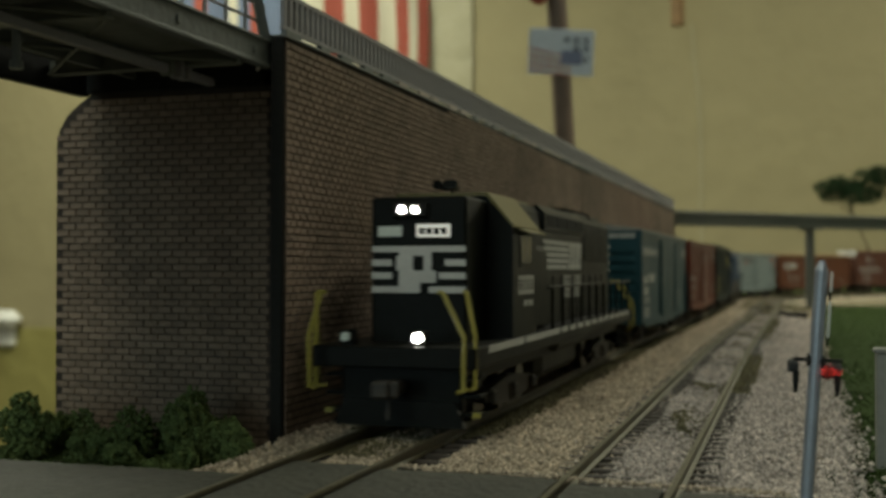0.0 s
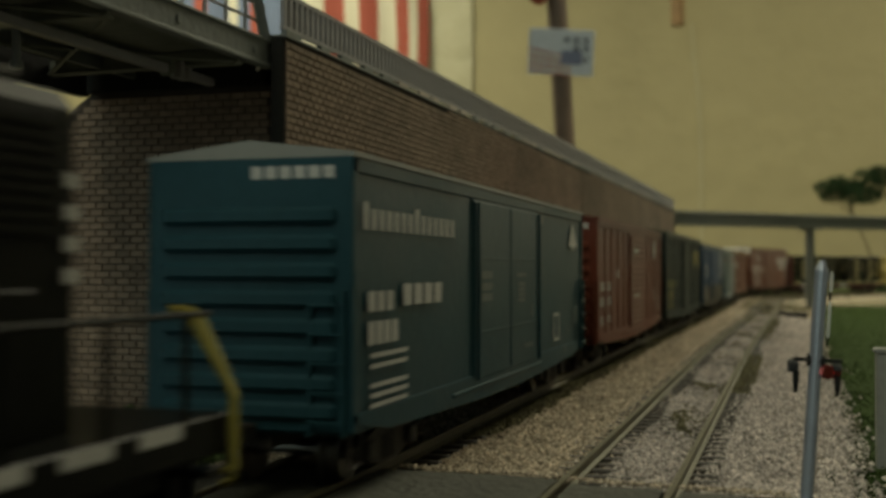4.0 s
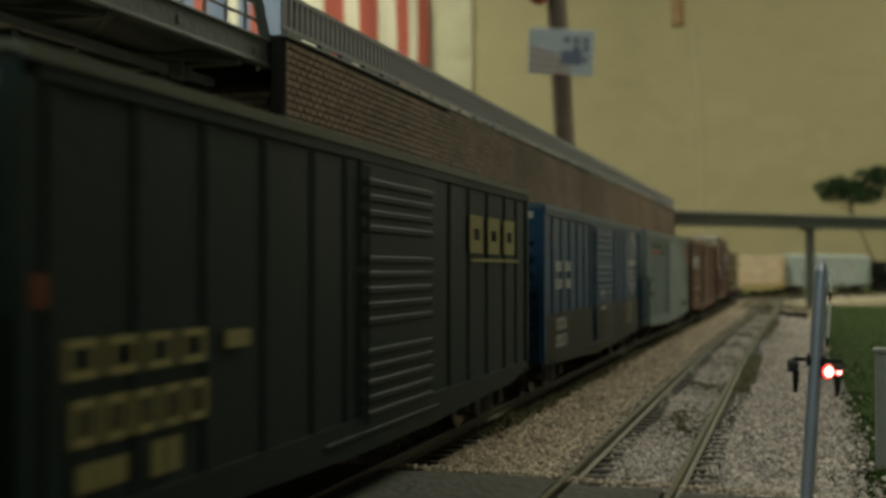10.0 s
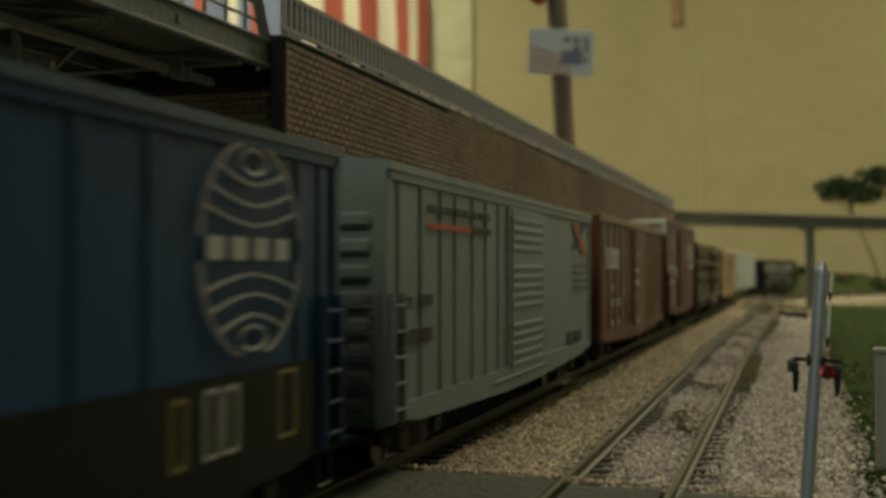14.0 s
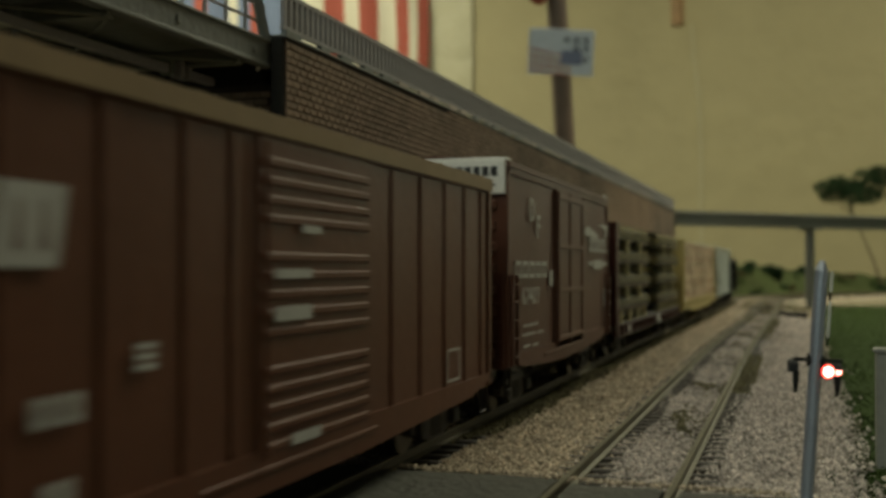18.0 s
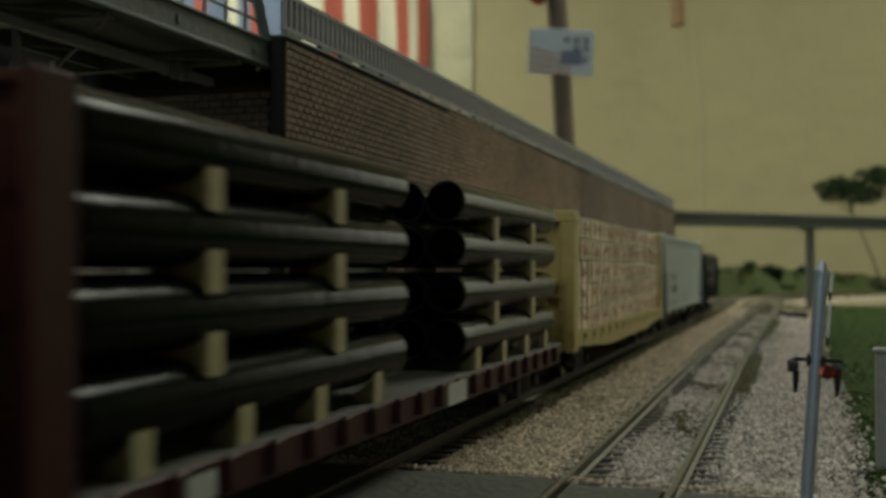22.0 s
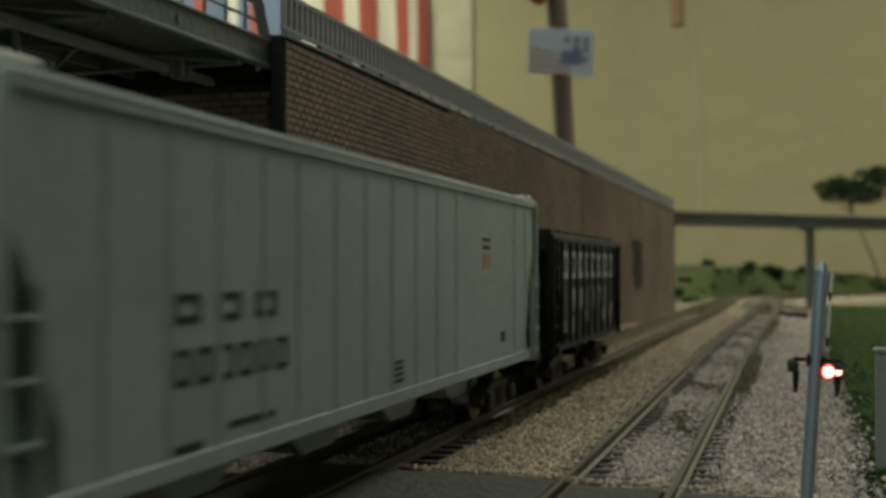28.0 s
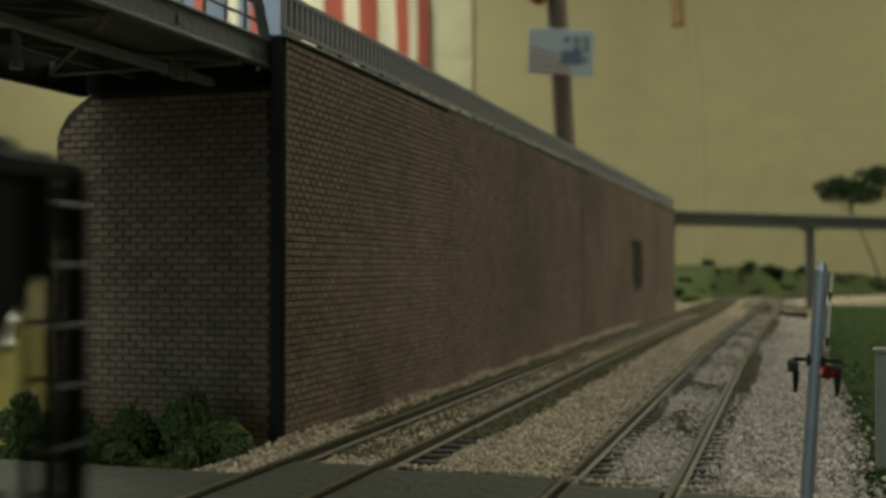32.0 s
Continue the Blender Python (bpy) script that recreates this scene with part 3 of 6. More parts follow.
def coupler(parent, y, way):
    bm = bm_new()
    bx(bm, -1.6, 1.6, min(0, way * 7), max(0, way * 7), 8.2, 10.8, 0.3)
    bx(bm, -2.6, 1.2, min(way * 6.5, way * 10), max(way * 6.5, way * 10), 7.8, 11.2, 0.5)
    bx(bm, 0.8, 2.8, min(way * 6.5, way * 8.6), max(way * 6.5, way * 8.6), 7.8, 11.2, 0.5)
    rod(bm, (0, way * 6.5, 8), (0.4, way * 8, 3.6), 0.35, 5)
    part("coupler", bm, TRUCK, parent, m=at(0, y, 0))


def ladder_of(parent, stiles, rungs, mat):
    """A ladder: one stile carries the other and the rungs as its pieces."""
    first = None
    for b in stiles:
        bm = bm_new()
        bx(bm, *b)
        ob = part("ladder" if first is None else "stile", bm, mat, first or parent)
        first = first or ob
    for p, q in rungs:
        bm = bm_new()
        rod(bm, p, q, 0.24, 5)
        part("rung", bm, mat, first)
    return first


def ladder(parent, x, y0, y1, z0, z1, rungs, mat):
    """A ladder on the side; its rungs stand off the wall."""
    xx = x + math.copysign(0.9, x)
    zs = [z0 + (k + 0.5) * (z1 - z0) / rungs for k in range(rungs)]
    return ladder_of(parent, [(min(x, xx), max(x, xx), y - 0.25, y + 0.25, z0, z1) for y in (y0, y1)], [((xx, y0, z), (xx, y1, z)) for z in zs], mat)


def end_ladder(parent, y, x0, x1, z0, z1, rungs, mat, way):
    yy = y + way * 0.9
    zs = [z0 + (k + 0.5) * (z1 - z0) / rungs for k in range(rungs)]
    return ladder_of(parent, [(x - 0.25, x + 0.25, min(y, yy), max(y, yy), z0, z1) for x in (x0, x1)], [((x0, yy, z), (x1, yy, z)) for z in zs], mat)


def marks(parent, name, rects, mat, x, label="", hollow=0.0):
    """Painted bars on the side at x; hollow leaves a ring of that stroke. Large ones are parts of their own."""
    o = 0.06 if x > 0 else -0.06

    def bar(bm, r):
        y0, y1, z0, z1 = r
        if hollow and (y1 - y0) > 2.4 * hollow and (z1 - z0) > 2.4 * hollow:
            for a in ((y0, y1, z0, z0 + hollow), (y0, y1, z1 - hollow, z1), (y0, y0 + hollow, z0 + hollow, z1 - hollow), (y1 - hollow, y1, z0 + hollow, z1 - hollow)):
                bx(bm, min(x, x + o), max(x, x + o), *a)
        else:
            bx(bm, min(x, x + o), max(x, x + o), y0, y1, z0, z1)

    big = [r for r in rects if (r[1] - r[0]) * (r[3] - r[2]) > 7]
    small = [r for r in rects if r not in big]
    for r in big:
        bm = bm_new()
        bar(bm, r)
        part(name, bm, mat, parent, label)
    if small:
        bm = bm_new()
        for r in small:
            bar(bm, r)
        ob = part(name, bm, mat, parent, label)
        if len(small) > 1:
            tagged(ob, kind="stuff")


def row_of(y0, y1, z0, z1, n, gap=0.25):
    """n letter-sized bars in a row."""
    w = (y1 - y0) / n
    return [(y0 + i * w, y0 + (i + 1 - gap) * w, z0, z1) for i in range(n)]


def writing(parent, text, size, y, z, x, mat, name="lettering", spread=1.0, bold=0.00018):
    """Raised letters on the +x side, reading towards +y."""
    cu = bpy.data.curves.new("letters", "FONT")
    cu.body, cu.size, cu.extrude, cu.resolution_u, cu.offset = text, size * MM, 0.05 * MM, 2, bold
    cu.space_character = spread
    tmp = bpy.data.objects.new("letters", cu)
    me = bpy.data.meshes.new_from_object(tmp)
    bpy.data.objects.remove(tmp)
    bpy.data.curves.remove(cu)
    me.materials.append(mat)
    ob = new(name, me)
    ob.parent = parent
    ob.matrix_basis = at(x + 0.06, y, z, 90, 0, 90)
    return ob


def boxcar(label, L, zb, zt, body, end=None, roof=None, ribs=(), door=(75, 119), door_kind="corrugated", ribbed_end=True, wide=16.7, crown=1.8, top_fascia=2.2, run_board=False, truck_in=26, end_marks=None, side_ladders=(), eave=1.2):
    """A boxcar. ribs and door are measured from the front end along the side."""
    end, roof = end or body, roof or body
    h = L / 2
    car = thing("boxcar", label, "boxcar", "cars of the train")
    bm = bm_new()
    bx(bm, -wide + 0.5, wide - 0.5, -h + 0.6, h - 0.6, zb + 1.0, zt - 0.6, 0.3)
    part("body", bm, body, car)
    for s in (-1, 1):
        x0, x1 = sorted((s * (wide - 0.6), s * wide))
        bm = bm_new()
        prism(bm, [(-h + 0.2, zb + 3.0), (-h + 8, zb + 1.6), (-h + 16, zb + 0.4), (-18, zb - 1.2), (18, zb - 1.2), (h - 16, zb + 0.4), (h - 8, zb + 1.6), (h - 0.2, zb + 3.0), (h - 0.2, zb + 4.0), (-h + 0.2, zb + 4.0)], x0, x1, axis="x")
        part("side_sill", bm, body, car)
        bm = bm_new()
        bx(bm, x0, x1, -h + 0.2, h - 0.2, zt - 0.6 - top_fascia, zt - 0.6, 0.15)
        part("top_fascia", bm, body, car)
        for e in (-1, 1):
            bm = bm_new()
            bx(bm, x0, x1, min(e * h, e * (h - 2.2)), max(e * h, e * (h - 2.2)), zb + 1.5, zt - 0.6, 0.2)
            part("corner_post", bm, body, car)
        for y in ribs:
            bm = bm_new()
            x2 = s * (wide - 0.15)
            bx(bm, min(s * (wide - 0.6), x2), max(s * (wide - 0.6), x2), y - h - 1.0, y - h + 1.0, zb + 3.8, zt - 0.6 - top_fascia, 0.25)
            part("side_post", bm, body, car)
        d0, d1 = door[0] - h, door[1] - h
        bm = bm_new()
        slats = []
        xo = s * (wide + {"plug": 0.14, "corrugated": 0.2}.get(door_kind, 0.35))
        lo, hi = sorted((s * (wide - 0.6), xo - s * 0.35))
        bx(bm, lo, hi, d0, d1, zb + 2.2, zt - 2.4, 0.15)
        lo2, hi2 = sorted((xo - s * 0.6, xo))
        if door_kind == "corrugated":
            n = 16
            for k in range(n):
                z = zb + 3.4 + k * (zt - 7.4 - zb) / n
                if k in (5, 11):
                    continue
                slats.append((lo2, hi2, d0 + 1.2, d1 - 1.2, z, z + 1.25, 0.3))
        elif door_kind == "plug":
            mid = (d0 + d1) / 2
            for a, b in ((d0 + 0.8, mid - 0.3), (mid + 0.3, d1 - 0.8)):
                slats.append((lo2, hi2, a, b, zb + 3, zt - 3.2, 0.3))
                for z in (zb + 12, zb + 27):
                    slats.append((min(hi2, lo2 + (0.65 if s > 0 else -0.15)), max(hi2, hi2 + (0.12 if s > 0 else 0)) , a, b, z, z + 0.6, 0.05) if s > 0 else (lo2 - 0.12, hi2, a, b, z, z + 0.6, 0.05))
        else:
            for a in (0, 0.5, 1.0):
                y = d0 + 1.2 + a * (d1 - d0 - 2.4)
                slats.append((lo2, hi2, y - 0.7, y + 0.7, zb + 2.6, zt - 2.8, 0.2))
            for z in (zb + 4.5, zb + 17.5, zb + 29.5, zt - 4.5):
                slats.append((lo2 - 0.1, hi2 + 0.1, d0, d1, z - 0.7, z + 0.7, 0.2))
        dr = part("door", bm, body, car)
        for q in slats:
            bm = bm_new()
            bx(bm, *q)
            part("door_rib" if door_kind != "plug" else "door_panel", bm, body, dr)
        for y in ((d0 + 2.5, d1 - 2.5) if door_kind == "plug" else (d0 + 0.6,)):
            bm = bm_new()
            rod(bm, (xo + s * 0.35, y, zb + 3), (xo + s * 0.35, y, zt - 3.5), 0.3, 6)
            part("locking_bar", bm, body, dr)
        bm = bm_new()
        bx(bm, *sorted((s * (wide - 0.6), s * (wide + 0.25))), d0 - 14, d1 + 2, zb + 1.2, zb + 2.0, 0.15)
        part("door_track", bm, body, car)
    for e in (-1, 1):
        bm = bm_new()
        bx(bm, -wide + 0.3, wide - 0.3, min(e * (h - 0.7), e * (h - 0.1)), max(e * (h - 0.7), e * (h - 0.1)), zb + 1.5, zt - 0.3, 0.2)
        en = part("end", bm, end, car)
        if ribbed_end:
            n = 8
            for k in range(n):
                z = zb + 3.2 + k * (zt - zb - 9.5) / n
                bm = bm_new()
                bx(bm, -wide + 2.6, wide - 2.6, min(e * (h - 0.4), e * (h + 0.95)), max(e * (h - 0.4), e * (h + 0.95)), z, z + 2.6, 0.9)
                part("end_rib", bm, end, en)
        if e < 0 and end_marks:
            bm = bm_new()
            for k in range(6):
                bx(bm, 0.5 + k * 2.3, 2.2 + k * 2.3, -h + 0.02, -h + 0.12, zt - 3.6, zt - 1.8)
            tagged(part("lettering", bm, end_marks, en), kind="stuff")
        end_ladder(car, e * (h + 0.1), wide - 6.5, wide - 1.2, zb + 1, zb + 22, 5, end, e)
        coupler(car, e * h, e)
        truck(car, e * (h - truck_in))
        for x in (-wide + 1, wide - 1):
            bm = bm_new()
            bent(bm, [(x, e * (h - 5.5), zb + 3), (x, e * (h - 5.5), zb - 3.7), (x, e * (h - 1.2), zb - 3.7), (x, e * (h - 1.2), zb + 3)], 0.32, 5)
            part("stirrup_step", bm, TRUCK, car)
        if e in side_ladders:
            ladder(car, wide, e * (h - 1.6), e * (h - 6.6), zb + 1.5, zb + 22, 5, body)
            ladder(car, -wide, -e * (h - 1.6), -e * (h - 6.6), zb + 1.5, zb + 22, 5, body)
    bm = bm_new()
    prism(bm, [(-wide - 0.3, zt - eave), (wide + 0.3, zt - eave), (wide + 0.3, zt + 0.1), (0, zt + crown), (-wide - 0.3, zt + 0.1)], -h + 0.1, h - 0.1)
    rf = part("roof", bm, roof, car)
    k = int(L // 14)
    for i in range(k):
        y = -h + (i + 0.5) * L / k
        bm = bm_new()
        prism(bm, [(-wide - 0.2, zt - 0.1), (wide + 0.2, zt - 0.1), (wide + 0.2, zt + 0.3), (0, zt + crown + 0.3), (-wide - 0.2, zt + 0.3)], y - 0.5, y + 0.5)
        part("roof_rib", bm, roof, rf)
    if run_board:
        bm = bm_new()
        bx(bm, -3, 3, -h, h, zt + crown + 0.3, zt + crown + 0.9, 0.1)
        part("running_board", bm, roof, car)
    bm = bm_new()
    bx(bm, -3, 3, -h + 2, h - 2, zb - 1.5, zb + 1.2, 0.2)
    for y in (-26, -8, 22):
        bx(bm, -10, 10, y - 2, y + 2, zb - 2.5, zb + 1.0, 0.3)
    rod(bm, (6, -12, zb - 1.5), (6, 4, zb - 1.5), 2.2, 10)
    part("underframe", bm, TRUCK, car)
    return car


S = 16.72
TRAIN = []
# teal forest-products boxcar
L = 187.0
gp = boxcar("teal boxcar with a white tree emblem and double plug doors", L, 8.2, 50.2, TEAL, door=(64, 126), door_kind="plug", roof=ROOF_GREY, crown=2.2, eave=0.6, end_marks=LETTER, side_ladders=(1,))
marks(gp, "lettering", [(a, b, z0, z1 + (0.9 if k in (0, 7) else 0.0)) for k, (a, b, z0, z1) in enumerate(row_of(4 - L / 2, 52 - L / 2, 39.2, 42.4, 14, 0.45))], LETTER, S)
marks(gp, "lettering", row_of(6 - L / 2, 18 - L / 2, 27, 30, 3) + row_of(22 - L / 2, 44 - L / 2, 27.5, 31, 4) + row_of(6 - L / 2, 20 - L / 2, 22, 25.5, 4) + [(7 - L / 2, 24 - L / 2, z, z + 0.7) for z in (20, 18.4, 15.5, 14, 12.5)], LETTER, S)
bm = bm_new()
prism(bm, [(164 - L / 2, 39.8), (169.4 - L / 2, 39.8), (169.4 - L / 2, 38.6), (171.8 - L / 2, 38.6), (171.8 - L / 2, 39.8), (177.4 - L / 2, 39.8), (170.6 - L / 2, 46.2)], S, S + 0.06, axis="x")
part("emblem", bm, LETTER, gp, "white triangular tree emblem")
marks(gp, "emblem_line", [(168.6 - L / 2, 172.8 - L / 2, z, z + 0.25) for z in (41, 42.4, 43.8)], TEAL, S + 0.05)
marks(gp, "notice_frame", [(143.5 - L / 2, 150.5 - L / 2, 14.3, 21.6)], LETTER, S, hollow=0.8)
marks(gp, "lettering", [(119.5 - L / 2, 130 - L / 2, 44.6, 46.6)] + [(171 - L / 2, 178 - L / 2, z, z + 0.5) for z in (22, 21, 20, 19, 18)] + [(161 - L / 2, 164 - L / 2, 15.6, 16.3), (157 - L / 2, 160 - L / 2, 10.4, 12.2)], FAINT, S)
marks(gp, "lettering", [(101.5 - L / 2, 108.5 - L / 2, z, z + 0.95) for z in (29.4, 28.2, 27.0, 25.8)] + [(100 - L / 2, 109.5 - L / 2, 31.6, 32.5)] + [(69.5 - L / 2, 78 - L / 2, z, z + 1.5) for z in (31.4, 29.0, 26.8)] + [(115.2 - L / 2, 116.8 - L / 2, 22, 25.0), (107.5 - L / 2, 117 - L / 2, 14.9, 15.9)], FAINT, S + 0.26)
TRAIN.append((gp, 481.0, L))
# red oxide boxcar
L = 185.0
red = boxcar("red oxide outside-post boxcar with a white round herald", L, 7.8, 50.2, RUST, ribs=(17.8, 31.5, 47.5, 61.2, 132.5, 148.5, 160.5, 171), door=(73.5, 118.5), end_marks=LETTER)
marks(red, "lettering", row_of(5.2 - L / 2, 14 - L / 2, 26, 28.8, 4) + row_of(5.2 - L / 2, 13 - L / 2, 20.8, 23.8, 4) + row_of(5.6 - L / 2, 11 - L / 2, 14.4, 17.4, 3) + row_of(20 - L / 2, 27.5 - L / 2, 26, 28.6, 3) + row_of(20 - L / 2, 27.5 - L / 2, 20.8, 23.6, 3) + row_of(20.4 - L / 2, 26 - L / 2, 15, 17.4, 2), LETTER, S, hollow=0.5)
marks(red, "lettering", [(86 - L / 2, 98 - L / 2, 39.8, 41.4), (84 - L / 2, 104 - L / 2, 22.2, 23.0), (40 - L / 2, 42.6 - L / 2, 30, 33)], LETTER, S + 0.35)
bm = bm_new()
prism(bm, [(155.4 - L / 2 + 4.6 * math.cos(2 * math.pi * i / 32), 42.1 + 4.0 * math.sin(2 * math.pi * i / 32)) for i in range(32)], S, S + 0.06, axis="x")
part("herald", bm, LETTER, red, "white round herald")
marks(red, "herald_line", [(152 - L / 2, 159 - L / 2, z, z + 0.3) for z in (40, 41.4, 42.8, 44)], RUST, S + 0.05)
marks(red, "notice_frame", [(152 - L / 2, 157.5 - L / 2, 19, 23.6), (166 - L / 2, 172 - L / 2, 14.8, 20.4)], LETTER, S, hollow=0.45)
TRAIN.append((red, 696.6, L))
L = 187.0
# dark green boxcar
csx = boxcar("dark green outside-post boxcar with yellow lettering", L, 7.6, 52.0, DEEP_GREEN, ribs=(4.5, 18.2, 31.6, 46.1, 60.5, 72.1, 123, 136, 150, 165, 176), door=(77, 112), roof=ROOF_OLIVE, end_marks=LETTER)
marks(csx, "lettering", row_of(135 - L / 2, 176 - L / 2, 36.5, 44.0, 3, 0.3), YELLOW_INK, S, "large yellow letter blocks", hollow=2.6)
marks(csx, "lettering", row_of(6 - L / 2, 32 - L / 2, 23.6, 27.2, 4) + row_of(7 - L / 2, 32 - L / 2, 17.6, 21.8, 5), YELLOW_INK, S, hollow=0.8)
marks(csx, "lettering", row_of(8 - L / 2, 16 - L / 2, 13.5, 16, 3) + row_of(20 - L / 2, 26 - L / 2, 13, 16.5, 2) + [(35 - L / 2, 41 - L / 2, 24.6, 26.6), (136 - L / 2, 176 - L / 2, 34.8, 35.4)], YELLOW_INK, S)
marks(csx, "reflector_patch", [(1.4 - L / 2, 3.4 - L / 2, 30, 33.0)], RUST, S)
TRAIN.append((csx, 902.7, L))
# deep blue boxcar with a black lower side
L = 193.0
pw = boxcar("deep blue boxcar, black along the bottom, with a white coil emblem", L, 7.8, 50.0, DEEP_BLUE, roof=BLUE_ROOF, ribs=(12, 24, 36, 48, 60, 70, 122, 133, 145, 180, 187), door=(76, 117), end_marks=LETTER, side_ladders=(1,))
for ob in pw.children:
    if ob.name.split(".")[0] in ("side_sill", "door_track"):
        ob.data.materials[0] = HOPPER_BLACK
for s in (-1, 1):
    marks(pw, "lower_band", [(0.3 - L / 2, 75.5 - L / 2, 9.8, 21.6), (117.5 - L / 2, L / 2 - 0.3, 9.8, 21.6)], HOPPER_BLACK, s * 16.62, "black painted band")
    marks(pw, "lower_band", [(77 - L / 2, 116 - L / 2, 10.2, 21.6)], HOPPER_BLACK, s * 16.86, "black painted band")
c = 166.2 - L / 2
EX = S + 0.12
strokes = []
for u in (-1, 1):
    strokes.append([(EX, c + 3.4 * math.cos(0.2 * math.pi * i), 35.6 + u * 10.2 + 1.4 * math.sin(0.2 * math.pi * i)) for i in range(11)])
    for q in (-1, 1):
        strokes.append([(EX, c + q * (3.0 + 9.4 * math.sin(1.57 * i / 8)), 35.6 + u * (12.0 - 10.6 * (i / 8) ** 1.5)) for i in range(9)])
    for z, wd in ((8.6, 8.6), (6.2, 10.4), (3.9, 11.6)):
        strokes.append([(EX, c + wd * (i / 5 - 1), 35.6 + u * (z - 1.1 + 1.9 * abs(i / 5 - 1) ** 1.6)) for i in range(11)])
for st in strokes:
    bm = bm_new()
    bent(bm, st, 0.19, 4)
    part("emblem_stroke", bm, LETTER, pw, "white stroke of the coil emblem")
marks(pw, "lettering", row_of(155.3 - L / 2, 177.3 - L / 2, 34.4, 37.0, 4, 0.3), LETTER, S + 0.1)
marks(pw, "lettering", row_of(14 - L / 2, 23 - L / 2, 32.8, 35.4, 4) + row_of(27 - L / 2, 36 - L / 2, 32.8, 35.4, 4) + row_of(14 - L / 2, 24 - L / 2, 28, 30.6, 4) + row_of(28 - L / 2, 36 - L / 2, 28, 30.6, 4), LETTER, S, hollow=0.6)
marks(pw, "lettering", row_of(15 - L / 2, 30 - L / 2, 12.4, 15.4, 4) + row_of(15 - L / 2, 30 - L / 2, 17, 20, 4) + row_of(155 - L / 2, 164 - L / 2, 12.8, 20.4, 2), LETTER, S, hollow=0.5)
marks(pw, "lettering", [(88 - L / 2, 98 - L / 2, 20, 20.9), (89 - L / 2, 92 - L / 2, 24, 26.6)], LETTER, S + 0.35)
marks(pw, "notice_frame", [(173.2 - L / 2, 178.6 - L / 2, 12.6, 21), (148 - L / 2, 151.4 - L / 2, 12.6, 20)], YELLOW_INK, S, hollow=0.5)
marks(pw, "reflector_patch", [(9.6 - L / 2, 12 - L / 2, 40.6, 42.4)], RUST, S)
TRAIN.append((pw, 1108.0, L))
# pale grey-green boxcar
L = 187.5
gr = boxcar("pale grey-green boxcar with black and orange stencils", L, 7.6, 50.2, GREY_GREEN, ribs=(7, 18.6, 30, 39.3, 51.4, 61.6, 72), door=(80, 117), ribbed_end=True, side_ladders=(-1,))
marks(gr, "lettering", row_of(21 - L / 2, 64 - L / 2, 43.2, 44.6, 8) + [(50 - L / 2, 64 - L / 2, 40.2, 41.6)], INK, S)
marks(gr, "stripe", [(21 - L / 2, 49 - L / 2, 40.4, 41.4)], ORANGE, S)
bm = bm_new()
prism(bm, [(174 - L / 2, 47.2), (180 - L / 2, 47.2), (163 - L / 2, 39.4), (157 - L / 2, 39.4)], S, S + 0.06, axis="x")
part("emblem_bar", bm, INK, gr, "black slanted bar of the emblem")
bm = bm_new()
prism(bm, [(156.5 - L / 2, 46.6), (162 - L / 2, 46.6), (180 - L / 2, 37.6), (174.5 - L / 2, 37.6)], S + 0.05, S + 0.14, axis="x")
part("emblem_bar", bm, ORANGE, gr, "orange slanted bar of the emblem")
marks(gr, "lettering", row_of(6.6 - L / 2, 13 - L / 2, 26.8, 28.8, 3) + row_of(17 - L / 2, 24 - L / 2, 27, 29, 3) + row_of(5.6 - L / 2, 24 - L / 2, 20.8, 23.4, 6) + [(158 - L / 2, 180 - L / 2, z, z + 0.6) for z in (34, 31.8, 29.6, 27.4)] + [(150 - L / 2, 158 - L / 2, 12, 15.4), (162 - L / 2, 170 - L / 2, 12, 15.4)], INK, S)
TRAIN.append((gr, 1320.0, L))
# brown boxcar
L = 187.0
ns = boxcar("brown outside-post boxcar with white striped emblem", L, 7.8, 52.0, BROWN, eave=2.4, roof=ROOF_TAN, ribs=(6.2, 19.2, 33.5, 47.8, 62.5, 73, 126.5, 141, 155, 168, 180), door=(78.8, 116), end_marks=LETTER)
marks(ns, "emblem_stripe", [(8.6 - L / 2 + 0.4 * k, 22 - L / 2, 39.6 - 1.5 * k, 40.5 - 1.5 * k) for k in range(5)], LETTER, S)
for y0 in (22.6, 32.0):
    bm = bm_new()
    prism(bm, [(y0 - L / 2 - 0.8, 33.5), (y0 + 8.0 - L / 2, 33.5), (y0 + 9.4 - L / 2, 40.6), (y0 + 0.8 - L / 2, 40.6)], S - 0.02, S + 0.07, axis="x")
    em = part("emblem", bm, LETTER, ns, "white slanted emblem block")
    for q in (2.2, 5.6):
        bm = bm_new()
        prism(bm, [(y0 + q - L / 2, 34.9), (y0 + q + 1.1 - L / 2, 34.9), (y0 + q + 0.9 - L / 2, 39.2), (y0 + q + 0.5 - L / 2, 39.2)], S + 0.06, S + 0.1, axis="x")
        part("emblem_slot", bm, BROWN, em)
marks(ns, "lettering", row_of(22.5 - L / 2, 29 - L / 2, 25.6, 28.2, 2) + row_of(22.5 - L / 2, 30.4 - L / 2, 20, 22.6, 4) + row_of(36.5 - L / 2, 44.4 - L / 2, 20, 22.6, 4) + row_of(24 - L / 2, 29 - L / 2, 13, 15.2, 3) + row_of(38 - L / 2, 43 - L / 2, 13.2, 15.2, 3) + [(52 - L / 2, 56 - L / 2, z, z + 0.6) for z in (25.6, 24.6, 23.6)], LETTER, S, hollow=0.5)
